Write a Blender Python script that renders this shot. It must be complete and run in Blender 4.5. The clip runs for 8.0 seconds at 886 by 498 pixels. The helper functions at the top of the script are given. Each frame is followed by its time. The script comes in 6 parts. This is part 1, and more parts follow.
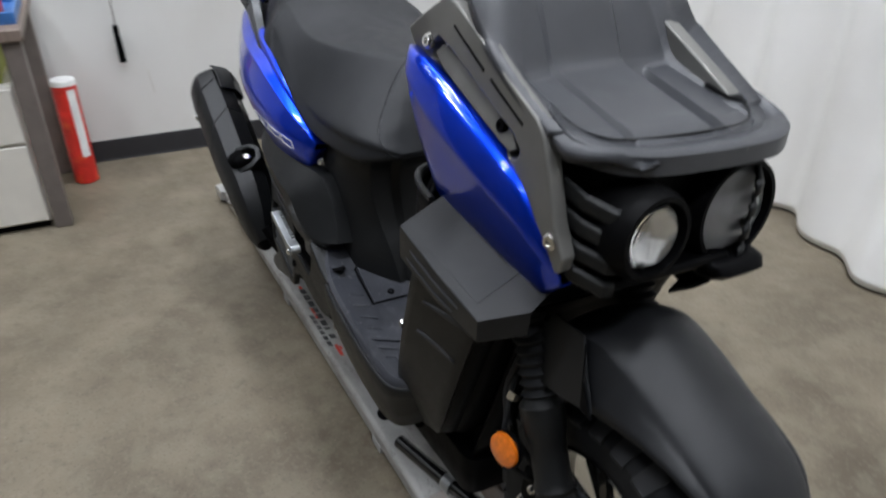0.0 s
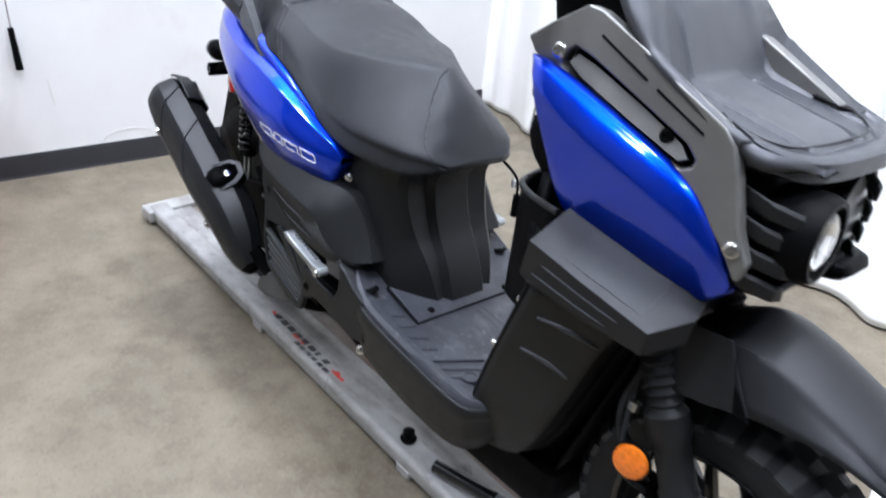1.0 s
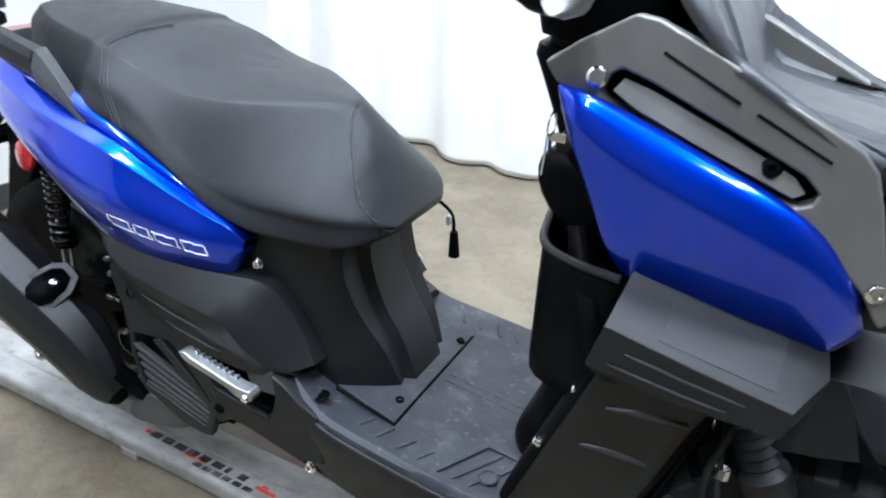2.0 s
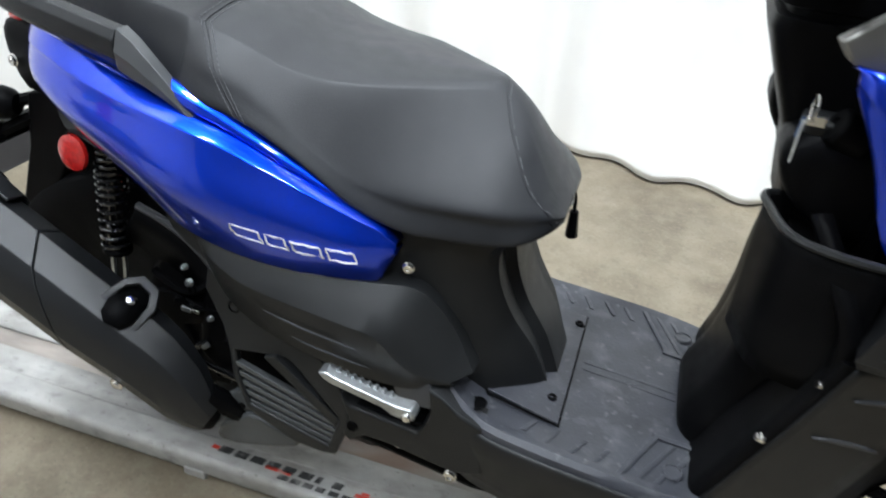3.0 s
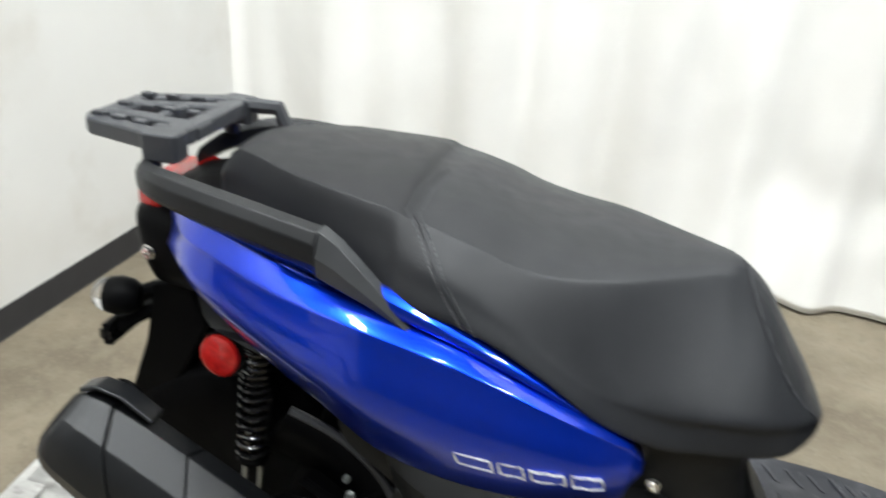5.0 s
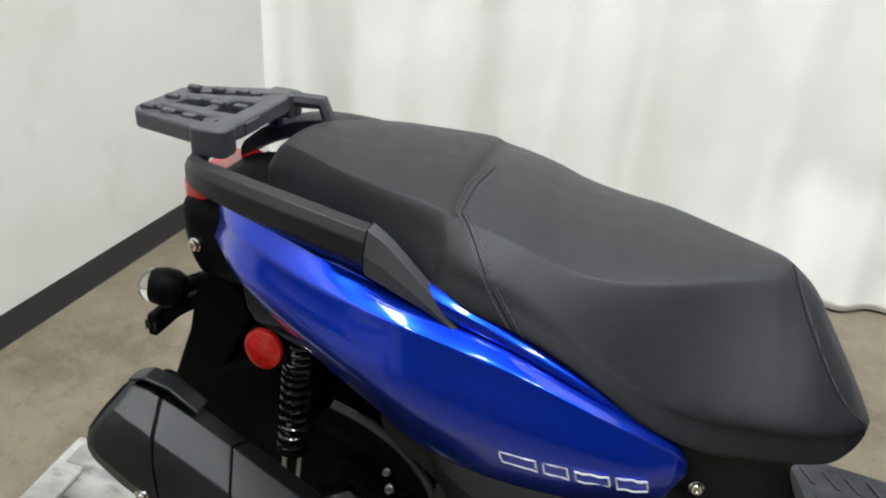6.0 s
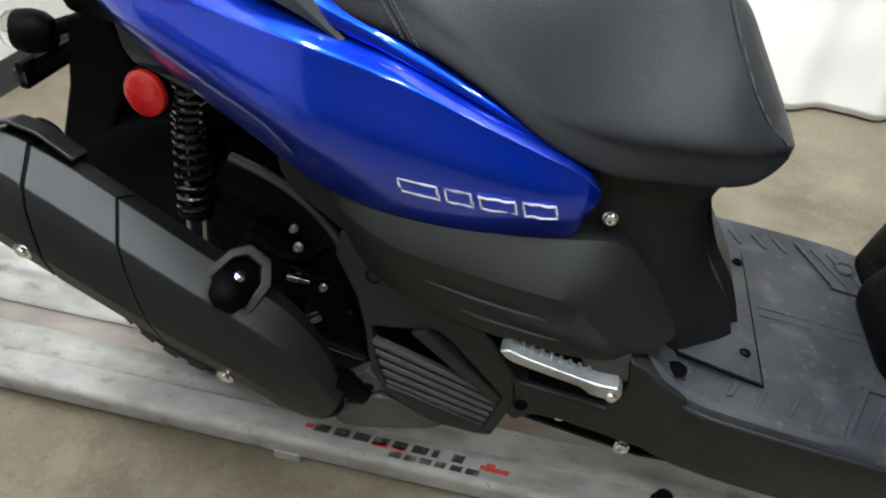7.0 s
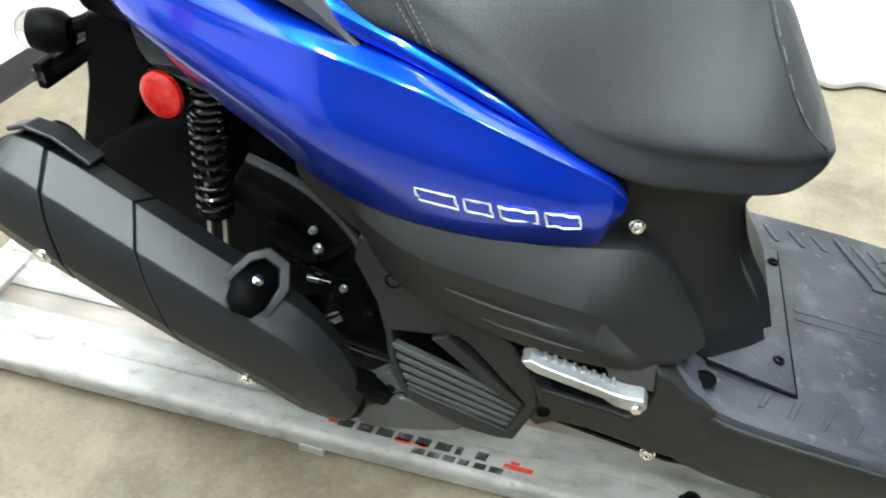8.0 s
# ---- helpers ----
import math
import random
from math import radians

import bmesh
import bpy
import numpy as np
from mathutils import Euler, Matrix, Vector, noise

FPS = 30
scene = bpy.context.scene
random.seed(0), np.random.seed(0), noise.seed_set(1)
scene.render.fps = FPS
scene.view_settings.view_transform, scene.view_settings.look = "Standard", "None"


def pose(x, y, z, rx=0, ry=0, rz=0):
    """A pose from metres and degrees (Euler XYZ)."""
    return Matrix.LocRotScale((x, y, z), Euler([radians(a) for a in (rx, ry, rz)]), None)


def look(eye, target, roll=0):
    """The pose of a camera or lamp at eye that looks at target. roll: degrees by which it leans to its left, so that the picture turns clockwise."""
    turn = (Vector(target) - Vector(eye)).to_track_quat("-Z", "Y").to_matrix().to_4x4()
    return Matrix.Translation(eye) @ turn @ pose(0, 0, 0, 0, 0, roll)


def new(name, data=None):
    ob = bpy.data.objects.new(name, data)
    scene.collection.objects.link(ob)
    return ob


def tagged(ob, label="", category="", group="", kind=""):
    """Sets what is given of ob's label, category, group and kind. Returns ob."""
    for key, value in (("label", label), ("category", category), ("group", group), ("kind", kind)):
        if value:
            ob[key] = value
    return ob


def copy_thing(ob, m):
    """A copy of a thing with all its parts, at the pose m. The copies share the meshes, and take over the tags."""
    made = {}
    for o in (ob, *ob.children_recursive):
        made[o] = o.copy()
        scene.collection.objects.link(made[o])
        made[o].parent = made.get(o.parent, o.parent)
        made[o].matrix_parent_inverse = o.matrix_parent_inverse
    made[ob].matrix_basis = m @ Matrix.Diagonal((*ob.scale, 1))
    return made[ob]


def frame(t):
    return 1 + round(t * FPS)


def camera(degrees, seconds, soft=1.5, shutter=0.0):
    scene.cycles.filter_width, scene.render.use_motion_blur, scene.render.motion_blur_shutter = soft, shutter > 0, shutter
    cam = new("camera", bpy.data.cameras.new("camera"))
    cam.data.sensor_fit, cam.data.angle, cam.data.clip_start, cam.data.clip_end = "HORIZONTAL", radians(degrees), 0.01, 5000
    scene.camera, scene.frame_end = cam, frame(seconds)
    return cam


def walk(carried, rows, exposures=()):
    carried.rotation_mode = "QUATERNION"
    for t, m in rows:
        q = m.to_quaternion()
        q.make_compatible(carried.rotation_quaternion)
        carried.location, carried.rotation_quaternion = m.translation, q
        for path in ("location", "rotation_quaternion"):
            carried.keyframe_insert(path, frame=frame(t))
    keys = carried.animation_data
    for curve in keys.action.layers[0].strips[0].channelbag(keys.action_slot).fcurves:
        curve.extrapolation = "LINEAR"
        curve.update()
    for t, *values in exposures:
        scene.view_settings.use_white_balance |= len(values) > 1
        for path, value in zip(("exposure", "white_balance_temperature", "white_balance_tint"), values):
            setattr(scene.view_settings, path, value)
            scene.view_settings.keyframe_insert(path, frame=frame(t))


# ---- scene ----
cam = camera(62.4, 8.0, soft=1.9, shutter=0.4)
PATH = [
    (0, (1.81, -0.479, 1.196), (0.252, 0.208, 0.147), 0.8),
    (0.5, (1.717, -0.664, 1.149), (0.34, 0.281, 0.049), 2.4),
    (1, (1.592, -0.79, 1.16), (0.234, 0.288, 0.163), 5.8),
    (1.5, (1.364, -0.762, 1.134), (0.123, 0.467, 0.16), 1.8),
    (1.7, (1.289, -0.757, 1.145), (0.185, 0.592, 0.165), 1.8),
    (2.8, (0.867, -0.861, 1.125), (0.284, 0.681, -0.007), 5.3),
    (3, (0.802, -0.844, 1.129), (0.233, 0.693, -0.016), 5.0),
    (3.5, (0.713, -0.795, 1.132), (0.291, 0.836, 0.054), 5.3),
    (4, (0.538, -0.833, 1.138), (0.432, 0.873, 0.1), 6.8),
    (4.5, (0.482, -0.819, 1.143), (0.301, 0.892, 0.124), 7.1),
    (5, (0.44, -0.79, 1.163), (-0.06, 0.896, 0.21), 4.1),
    (5.2, (0.412, -0.775, 1.188), (-0.158, 0.873, 0.21), 3.5),
    (6.3, (0.409, -0.8, 1.15), (-0.092, 0.859, 0.152), 5.2),
    (6.5, (0.427, -0.791, 1.112), (-0.015, 0.827, 0.023), 5.3),
    (7, (0.486, -0.783, 1.035), (0.132, 0.682, -0.279), 5.6),
    (7.5, (0.491, -0.771, 1.027), (0.129, 0.674, -0.307), 5.2),
    (8, (0.486, -0.74, 1.049), (0.065, 0.647, -0.329), 3.6),
]
EXPOSURES = [(0, -0.24, 6150, 14), (0.5, 0.46, 5850, 14), (1, 0.68, 5750, 17), (1.5, 0.80, 5600, 14), (3, 0.70, 6050, 10), (3.5, 0.63, 6300, 9), (4, 0.57, 6400, 9), (4.5, 0.52, 6400, 9), (5, 0.44, 6450, 9), (6.3, -0.06, 6450, 9), (6.5, -0.16, 6450, 9), (6.9, 0.1, 6400, 9), (7, 0.4, 6400, 9), (7.2, 1.02, 6300, 6), (7.5, 1.40, 6200, 4), (8, 1.46, 6200, 4)]
walk(cam, [(t, look(eye, target, roll)) for t, eye, target, roll in PATH], EXPOSURES)

# ---------------------------------------------------------------- light
world = bpy.data.worlds.new("room_air")
scene.world = world
world.use_nodes = True
world.node_tree.nodes["Background"].inputs[0].default_value = (1.0, 0.98, 0.95, 1)
world.node_tree.nodes["Background"].inputs[1].default_value = 0.03
scene.view_settings.exposure = 0.0
LAMP_POWER = 47.0


# ---------------------------------------------------------------- materials
def mat(name, color, rough=0.5, metal=0.0, vary=0.12, scale=18.0, bump=0.15, bump_scale=400.0, coat=0.0, dirt=None, dirt_scale=6.0,
        dirt_amount=0.5, trans=0.0, ior=1.45, rough_vary=0.1, stretch=(1, 1, 1), per_piece=0.0, glow=0.0, spec=0.5, more=()):
    m = bpy.data.materials.new(name)
    m.use_nodes = True
    nt = m.node_tree
    bsdf = nt.nodes["Principled BSDF"]
    tc = nt.nodes.new("ShaderNodeTexCoord")
    mp = nt.nodes.new("ShaderNodeMapping")
    mp.inputs["Scale"].default_value = stretch
    nt.links.new(tc.outputs["Object"], mp.inputs["Vector"])

    def noise_tex(s, detail=4.0):
        n = nt.nodes.new("ShaderNodeTexNoise")
        n.inputs["Scale"].default_value = s
        n.inputs["Detail"].default_value = detail
        nt.links.new(mp.outputs[0], n.inputs["Vector"])
        return n.outputs["Fac"]

    def ramp(fac, lo, hi, a, b):
        r = nt.nodes.new("ShaderNodeMapRange")
        r.inputs["From Min"].default_value, r.inputs["From Max"].default_value = lo, hi
        r.inputs["To Min"].default_value, r.inputs["To Max"].default_value = a, b
        nt.links.new(fac, r.inputs["Value"])
        return r.outputs[0]

    def mixed(fac, a, b):
        x = nt.nodes.new("ShaderNodeMix")
        x.data_type = "RGBA"
        nt.links.new(fac, x.inputs["Factor"])
        for sock, v in ((x.inputs["A"], a), (x.inputs["B"], b)):
            if isinstance(v, tuple):
                sock.default_value = (*v, 1)
            else:
                nt.links.new(v, sock)
        return x.outputs["Result"]

    lo = tuple(c * (1 - vary) for c in color)
    hi = tuple(min(1, c * (1 + vary)) for c in color)
    col = mixed(ramp(noise_tex(scale), 0.3, 0.7, 0, 1), lo, hi)
    if dirt:
        f = ramp(noise_tex(dirt_scale, 8.0), 0.62 - 0.25 * dirt_amount, 0.78 - 0.1 * dirt_amount, 0, min(1, 0.45 + 0.5 * dirt_amount))
        col = mixed(f, col, dirt)
    for tint, size, lo_, hi_, amount in more:
        col = mixed(ramp(noise_tex(size, 6.0), lo_, hi_, 0, amount), col, tint)
    if per_piece:
        oi = nt.nodes.new("ShaderNodeObjectInfo")
        hsv = nt.nodes.new("ShaderNodeHueSaturation")
        nt.links.new(ramp(oi.outputs["Random"], 0, 1, 1 - per_piece, 1 + per_piece), hsv.inputs["Value"])
        nt.links.new(col, hsv.inputs["Color"])
        col = hsv.outputs[0]
    nt.links.new(col, bsdf.inputs["Base Color"])
    bsdf.inputs["Metallic"].default_value = metal
    nt.links.new(ramp(noise_tex(scale * 2.3), 0.3, 0.7, max(0.02, rough * (1 - rough_vary)), min(1, rough * (1 + rough_vary))), bsdf.inputs["Roughness"])
    bsdf.inputs["IOR"].default_value = ior
    bsdf.inputs["Specular IOR Level"].default_value = spec
    bsdf.inputs["Coat Weight"].default_value = coat
    bsdf.inputs["Coat Roughness"].default_value = 0.03
    bsdf.inputs["Transmission Weight"].default_value = trans
    if glow:
        bsdf.inputs["Emission Color"].default_value = (1.0, 0.98, 0.94, 1)
        bsdf.inputs["Emission Strength"].default_value = glow
    if bump:
        b = nt.nodes.new("ShaderNodeBump")
        b.inputs["Strength"].default_value = bump
        b.inputs["Distance"].default_value = 0.001
        nt.links.new(noise_tex(bump_scale, 2.0), b.inputs["Height"])
        nt.links.new(b.outputs[0], bsdf.inputs["Normal"])
    return m


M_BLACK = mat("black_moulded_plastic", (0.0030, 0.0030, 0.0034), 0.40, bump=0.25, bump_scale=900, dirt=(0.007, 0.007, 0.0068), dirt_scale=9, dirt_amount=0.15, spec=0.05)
M_COVER = mat("charcoal_moulded_plastic", (0.0098, 0.0105, 0.0111), 0.42, bump=0.35, bump_scale=1100, vary=0.1, spec=0.36, more=(((0.016, 0.0165, 0.017), 9.0, 0.5, 0.75, 0.5),))
M_SHIELD = mat("black_shield_plastic", (0.0085, 0.0090, 0.0095), 0.42, bump=0.35, bump_scale=1000, vary=0.1, spec=0.36, more=(((0.013, 0.013, 0.0135), 12.0, 0.52, 0.75, 0.5),))
M_DECK = mat("dark_grey_plastic", (0.040, 0.042, 0.048), 0.36, bump=0.35, bump_scale=1000, vary=0.1, spec=0.6, more=(((0.045, 0.045, 0.048), 11.0, 0.5, 0.75, 0.45),))
M_GUARD = mat("charcoal_guard_plastic", (0.0120, 0.0126, 0.0140), 0.42, bump=0.35, bump_scale=1000, vary=0.1, spec=0.34)
# guard plastic again, lightened to stand in for light on its top facet
M_LITGUARD = mat("lit_guard_plastic", (0.018, 0.019, 0.021), 0.42, bump=0.3, bump_scale=1000, vary=0.1, spec=0.3)
M_TRIM = mat("bronze_grey_satin_plastic", (0.175, 0.172, 0.160), 0.34, metal=0.35, bump=0.15, bump_scale=1200, vary=0.1)
M_SEAT = mat("grained_black_vinyl", (0.0160, 0.0170, 0.0195), 0.47, bump=0.35, bump_scale=720, vary=0.10, spec=0.36, more=(((0.023, 0.0235, 0.0260), 7.0, 0.45, 0.7, 0.4),))
M_SEATREAR = mat("grained_dark_vinyl", (0.0105, 0.0110, 0.0130), 0.46, bump=0.4, bump_scale=700, vary=0.08, spec=0.34)
M_BLUE = mat("metallic_blue_paint", (0.001, 0.042, 0.66), 0.29, metal=0.85, bump=0.0, coat=1.0, vary=0.06, scale=900)
M_WHITEMARK = mat("silver_decal", (0.6, 0.62, 0.68), 0.35, bump=0, vary=0.05)
M_STITCH = mat("grey_thread", (0.085, 0.085, 0.092), 0.6, bump=0)
M_GLOSS = mat("gloss_black_paint", (0.005, 0.005, 0.0055), 0.18, bump=0.05, bump_scale=300, coat=0.5)
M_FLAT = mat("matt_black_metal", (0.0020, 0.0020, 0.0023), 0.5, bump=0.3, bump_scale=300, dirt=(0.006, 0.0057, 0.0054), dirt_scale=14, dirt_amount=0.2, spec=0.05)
M_RUBBER = mat("tyre_rubber", (0.017, 0.018, 0.020), 0.62, bump=0.3, bump_scale=350, dirt=(0.03, 0.03, 0.029), dirt_scale=20, dirt_amount=0.25, spec=0.3)
M_TREAD = mat("tread_rubber", (0.036, 0.037, 0.040), 0.55, bump=0.3, bump_scale=350, vary=0.15, spec=0.35)
M_CHROME = mat("polished_steel", (0.75, 0.74, 0.72), 0.14, metal=1.0, bump=0.05, bump_scale=200, vary=0.1)
M_ALLOY = mat("bare_aluminium", (0.40, 0.42, 0.43), 0.36, metal=0.9, bump=0.3, bump_scale=350, dirt=(0.16, 0.155, 0.15), dirt_scale=30, dirt_amount=0.4)
# rail tip: light on the bevel is put into a lighter grey
M_LITTIP = mat("lit_rail_tip", (0.055, 0.057, 0.060), 0.30, metal=0.3, bump=0.1, bump_scale=900)
M_MUFFLER = mat("heat_resistant_black_coating", (0.0115, 0.0123, 0.0137), 0.36, metal=0.2, bump=0.3, bump_scale=900, vary=0.08, spec=0.5)
M_RED = mat("red_reflector_plastic", (0.46, 0.012, 0.010), 0.16, bump=0.4, bump_scale=420, coat=0.6, vary=0.25, scale=160)
M_ORANGE = mat("amber_reflector_plastic", (0.85, 0.2, 0.01), 0.2, bump=0.3, bump_scale=420, coat=0.6, vary=0.15, scale=160)
M_CLEAR = mat("clear_lens", (0.92, 0.93, 0.94), 0.06, trans=0.92, bump=0.25, bump_scale=160, vary=0.02)
M_GLASS = mat("headlight_glass", (0.95, 0.96, 0.97), 0.03, trans=1.0, bump=0.0, vary=0.01)
M_REFLECT = mat("headlight_reflector", (0.8, 0.8, 0.8), 0.12, metal=1.0, bump=0.0, vary=0.05)
M_FLOORMAT = mat("scuffed_footboard_plastic", (0.034, 0.036, 0.044), 0.42, bump=0.4, bump_scale=260, dirt=(0.085, 0.088, 0.098), dirt_scale=7, dirt_amount=0.5, vary=0.2, spec=0.4,
                  more=(((0.14, 0.142, 0.15), 26.0, 0.56, 0.78, 0.4), ((0.20, 0.20, 0.205), 80.0, 0.62, 0.74, 0.4), ((0.024, 0.025, 0.03), 14.0, 0.55, 0.7, 0.5)))
M_CONCRETE = mat("sealed_concrete", (0.171, 0.144, 0.102), 0.50, bump=0.5, bump_scale=38, vary=0.2, scale=3.2, dirt=(0.091, 0.072, 0.050), dirt_scale=1.9, dirt_amount=0.6, rough_vary=0.4, spec=0.35,
                 more=(((0.226, 0.196, 0.142), 6.5, 0.50, 0.68, 0.45), ((0.210, 0.188, 0.138), 17.0, 0.48, 0.64, 0.4), ((0.105, 0.086, 0.061), 30.0, 0.54, 0.70, 0.4), ((0.235, 0.212, 0.160), 90.0, 0.52, 0.70, 0.3), ((0.081, 0.068, 0.049), 150.0, 0.56, 0.70, 0.45), ((0.291, 0.268, 0.216), 60.0, 0.68, 0.76, 0.45)))
M_WALL = mat("white_wall_paint", (0.70, 0.695, 0.675), 0.55, bump=0.2, bump_scale=120, vary=0.02, scale=3, dirt=(0.60, 0.575, 0.53), dirt_scale=1.7, dirt_amount=0.42, more=(((0.55, 0.52, 0.47), 5.0, 0.6, 0.75, 0.4),))
# unseen ceiling and walls: dark so that they throw little fill and reflection
M_CEIL = mat("unseen_ceiling_dark", (0.10, 0.10, 0.098), 0.7, bump=0.2, bump_scale=90, vary=0.03)
M_SHOP = mat("unseen_wall_dark", (0.055, 0.054, 0.052), 0.6, bump=0.2, bump_scale=90, vary=0.08, scale=3)
M_BASE = mat("black_rubber_skirting", (0.016, 0.015, 0.016), 0.45, bump=0.15, bump_scale=120)
M_CLOTH = mat("white_cotton_sheet", (0.86, 0.85, 0.82), 0.85, bump=0.5, bump_scale=500, vary=0.02, scale=6)
M_GALV = mat("worn_galvanised_steel", (0.38, 0.375, 0.36), 0.56, metal=0.15, bump=0.5, bump_scale=140, vary=0.16, scale=30, dirt=(0.20, 0.185, 0.165), dirt_scale=7, dirt_amount=0.5, rough_vary=0.3, stretch=(0.7, 1.2, 1),
             more=(((0.13, 0.12, 0.11), 34.0, 0.58, 0.74, 0.6), ((0.52, 0.52, 0.50), 11.0, 0.5, 0.7, 0.5), ((0.10, 0.09, 0.08), 120.0, 0.64, 0.74, 0.6)))
M_RUST = mat("rusty_trough_steel", (0.36, 0.325, 0.295), 0.55, metal=0.35, bump=0.4, bump_scale=90, vary=0.25, scale=20, dirt=(0.24, 0.11, 0.055), dirt_scale=9, dirt_amount=0.5, stretch=(0.4, 1.5, 1), more=(((0.36, 0.35, 0.33), 6.0, 0.5, 0.68, 0.6),))
M_INK = mat("black_print", (0.03, 0.03, 0.03), 0.5, bump=0, dirt=(0.3, 0.29, 0.28), dirt_scale=60, dirt_amount=0.4)
M_REDINK = mat("red_print", (0.6, 0.05, 0.03), 0.5, bump=0, dirt=(0.42, 0.38, 0.35), dirt_scale=60, dirt_amount=0.45)
M_CREAM = mat("cream_enamel", (0.78, 0.75, 0.68), 0.35, bump=0.08, bump_scale=100, vary=0.03)
M_POST = mat("brown_grey_painted_steel", (0.17, 0.145, 0.13), 0.45, bump=0.2, bump_scale=150, vary=0.12)
M_REDCAN = mat("red_label", (0.62, 0.03, 0.02), 0.32, bump=0.05, vary=0.25, scale=22, dirt=(0.75, 0.16, 0.03), dirt_scale=26, dirt_amount=0.3)
M_BLUETRAY = mat("blue_tray_plastic", (0.05, 0.16, 0.42), 0.4, bump=0.1)
M_GREEN = mat("olive_green_plastic", (0.28, 0.3, 0.03), 0.5, bump=0.1)
M_BROWN = mat("brown_laminate", (0.22, 0.17, 0.14), 0.45, bump=0.2, bump_scale=80, stretch=(1, 6, 1))
M_WHITE = mat("white_plastic", (0.8, 0.8, 0.79), 0.4, bump=0.05)
M_TAG = mat("blue_key_fob", (0.012, 0.045, 0.13), 0.35, bump=0.1)
M_GREYGUARD = mat("mid_grey_moulded_plastic", (0.052, 0.055, 0.057), 0.42, bump=0.3, bump_scale=900, vary=0.1)
M_SMOKE = mat("smoky_grey_insert", (0.46, 0.46, 0.46), 0.35, metal=0.2, bump=0.1, bump_scale=300, vary=0.1)
M_PAPER = mat("paper_tag", (0.42, 0.42, 0.40), 0.6, bump=0.1)
M_GLOW = mat("lit_diffuser", (0.9, 0.9, 0.88), 0.4, bump=0, glow=14.0)
M_BLOTCH = mat("grey_scuff", (0.6, 0.585, 0.54), 0.6, bump=0.1)


# ---------------------------------------------------------------- mesh tools
def part(name, bm, material, parent, label="", smooth=35, sub=0, bevel=0.0, solid=0.0, segs=2, offset=-1.0, face=None):
    me = bpy.data.meshes.new(name)
    bmesh.ops.recalc_face_normals(bm, faces=bm.faces[:])
    if face and sum((f.normal * f.calc_area() for f in bm.faces), Vector()).dot(Vector(face)) < 0:
        bmesh.ops.reverse_faces(bm, faces=bm.faces[:])
    bm.to_mesh(me)
    bm.free()
    me.materials.append(material)
    if smooth:
        me.polygons.foreach_set("use_smooth", [True] * len(me.polygons))
        me.set_sharp_from_angle(angle=radians(smooth))
    ob = new(name, me)
    ob.parent = parent
    if solid:
        md = ob.modifiers.new("solid", "SOLIDIFY")
        md.thickness, md.offset = solid, offset
    if bevel:
        md = ob.modifiers.new("bevel", "BEVEL")
        md.width, md.segments, md.limit_method, md.angle_limit = bevel, segs, "ANGLE", radians(28)
        md.harden_normals = bool(smooth)
    if sub:
        md = ob.modifiers.new("sub", "SUBSURF")
        md.levels = md.render_levels = sub
    if label:
        tagged(ob, label)
    return ob


def thing(name, label, category, m=None, group="", kind=""):
    ob = new(name)
    ob.matrix_basis = m or Matrix()
    return tagged(ob, label, category, group, kind)


def catmull(pts, n):
    pts = [Vector(p) for p in pts]
    out = []
    for i in range(len(pts) - 1):
        a, b, c, d = pts[max(i - 1, 0)], pts[i], pts[i + 1], pts[min(i + 2, len(pts) - 1)]
        for k in range(n):
            t = k / n
            out.append(0.5 * (2 * b + (c - a) * t + (2 * a - 5 * b + 4 * c - d) * t * t + (3 * b - a - 3 * c + d) * t ** 3))
    return out + [pts[-1]]


def refine(rows, nu, nv):
    rows = [catmull(r, nv) for r in rows] if nv > 1 else [[Vector(p) for p in r] for r in rows]
    if nu < 2:
        return rows
    cols = [catmull(c, nu) for c in zip(*rows)]
    return [list(r) for r in zip(*cols)]


def sheet(rows, ring=False, caps=False, bm=None):
    bm = bm or bmesh.new()
    vs = [[bm.verts.new(p) for p in r] for r in rows]
    n = len(rows[0])
    for a, b in zip(vs, vs[1:]):
        for j in range(n if ring else n - 1):
            k = (j + 1) % n
            bm.faces.new((a[j], a[k], b[k], b[j]))
    if caps:
        bm.faces.new(vs[0][::-1])
        bm.faces.new(vs[-1])
    return bm


def flipped(bm):
    """The other side's twin: y turned round."""
    c = bm.copy()
    for v in c.verts:
        v.co.y = -v.co.y
    bmesh.ops.reverse_faces(c, faces=c.faces[:])
    return c


def block(x0, x1, y0, y1, z0, z1, bm=None):
    bm = bm or bmesh.new()
    r = bmesh.ops.create_cube(bm, size=1)
    bmesh.ops.transform(bm, matrix=Matrix.Translation(((x0 + x1) / 2, (y0 + y1) / 2, (z0 + z1) / 2)) @ Matrix.Diagonal((x1 - x0, y1 - y0, z1 - z0, 1)), verts=r["verts"])
    return bm


def turned(profile, centre, axis, seg=24, bm=None, caps=True):
    """A body of revolution: profile of (radius, along) about the axis through centre."""
    bm = bm or bmesh.new()
    q = Vector((0, 0, 1)).rotation_difference(Vector(axis)).to_matrix()
    c = Vector(centre)
    rows = [[c + q @ Vector((r * math.cos(2 * math.pi * i / seg), r * math.sin(2 * math.pi * i / seg), h)) for i in range(seg)] for r, h in profile]
    return sheet(rows, ring=True, caps=caps, bm=bm)


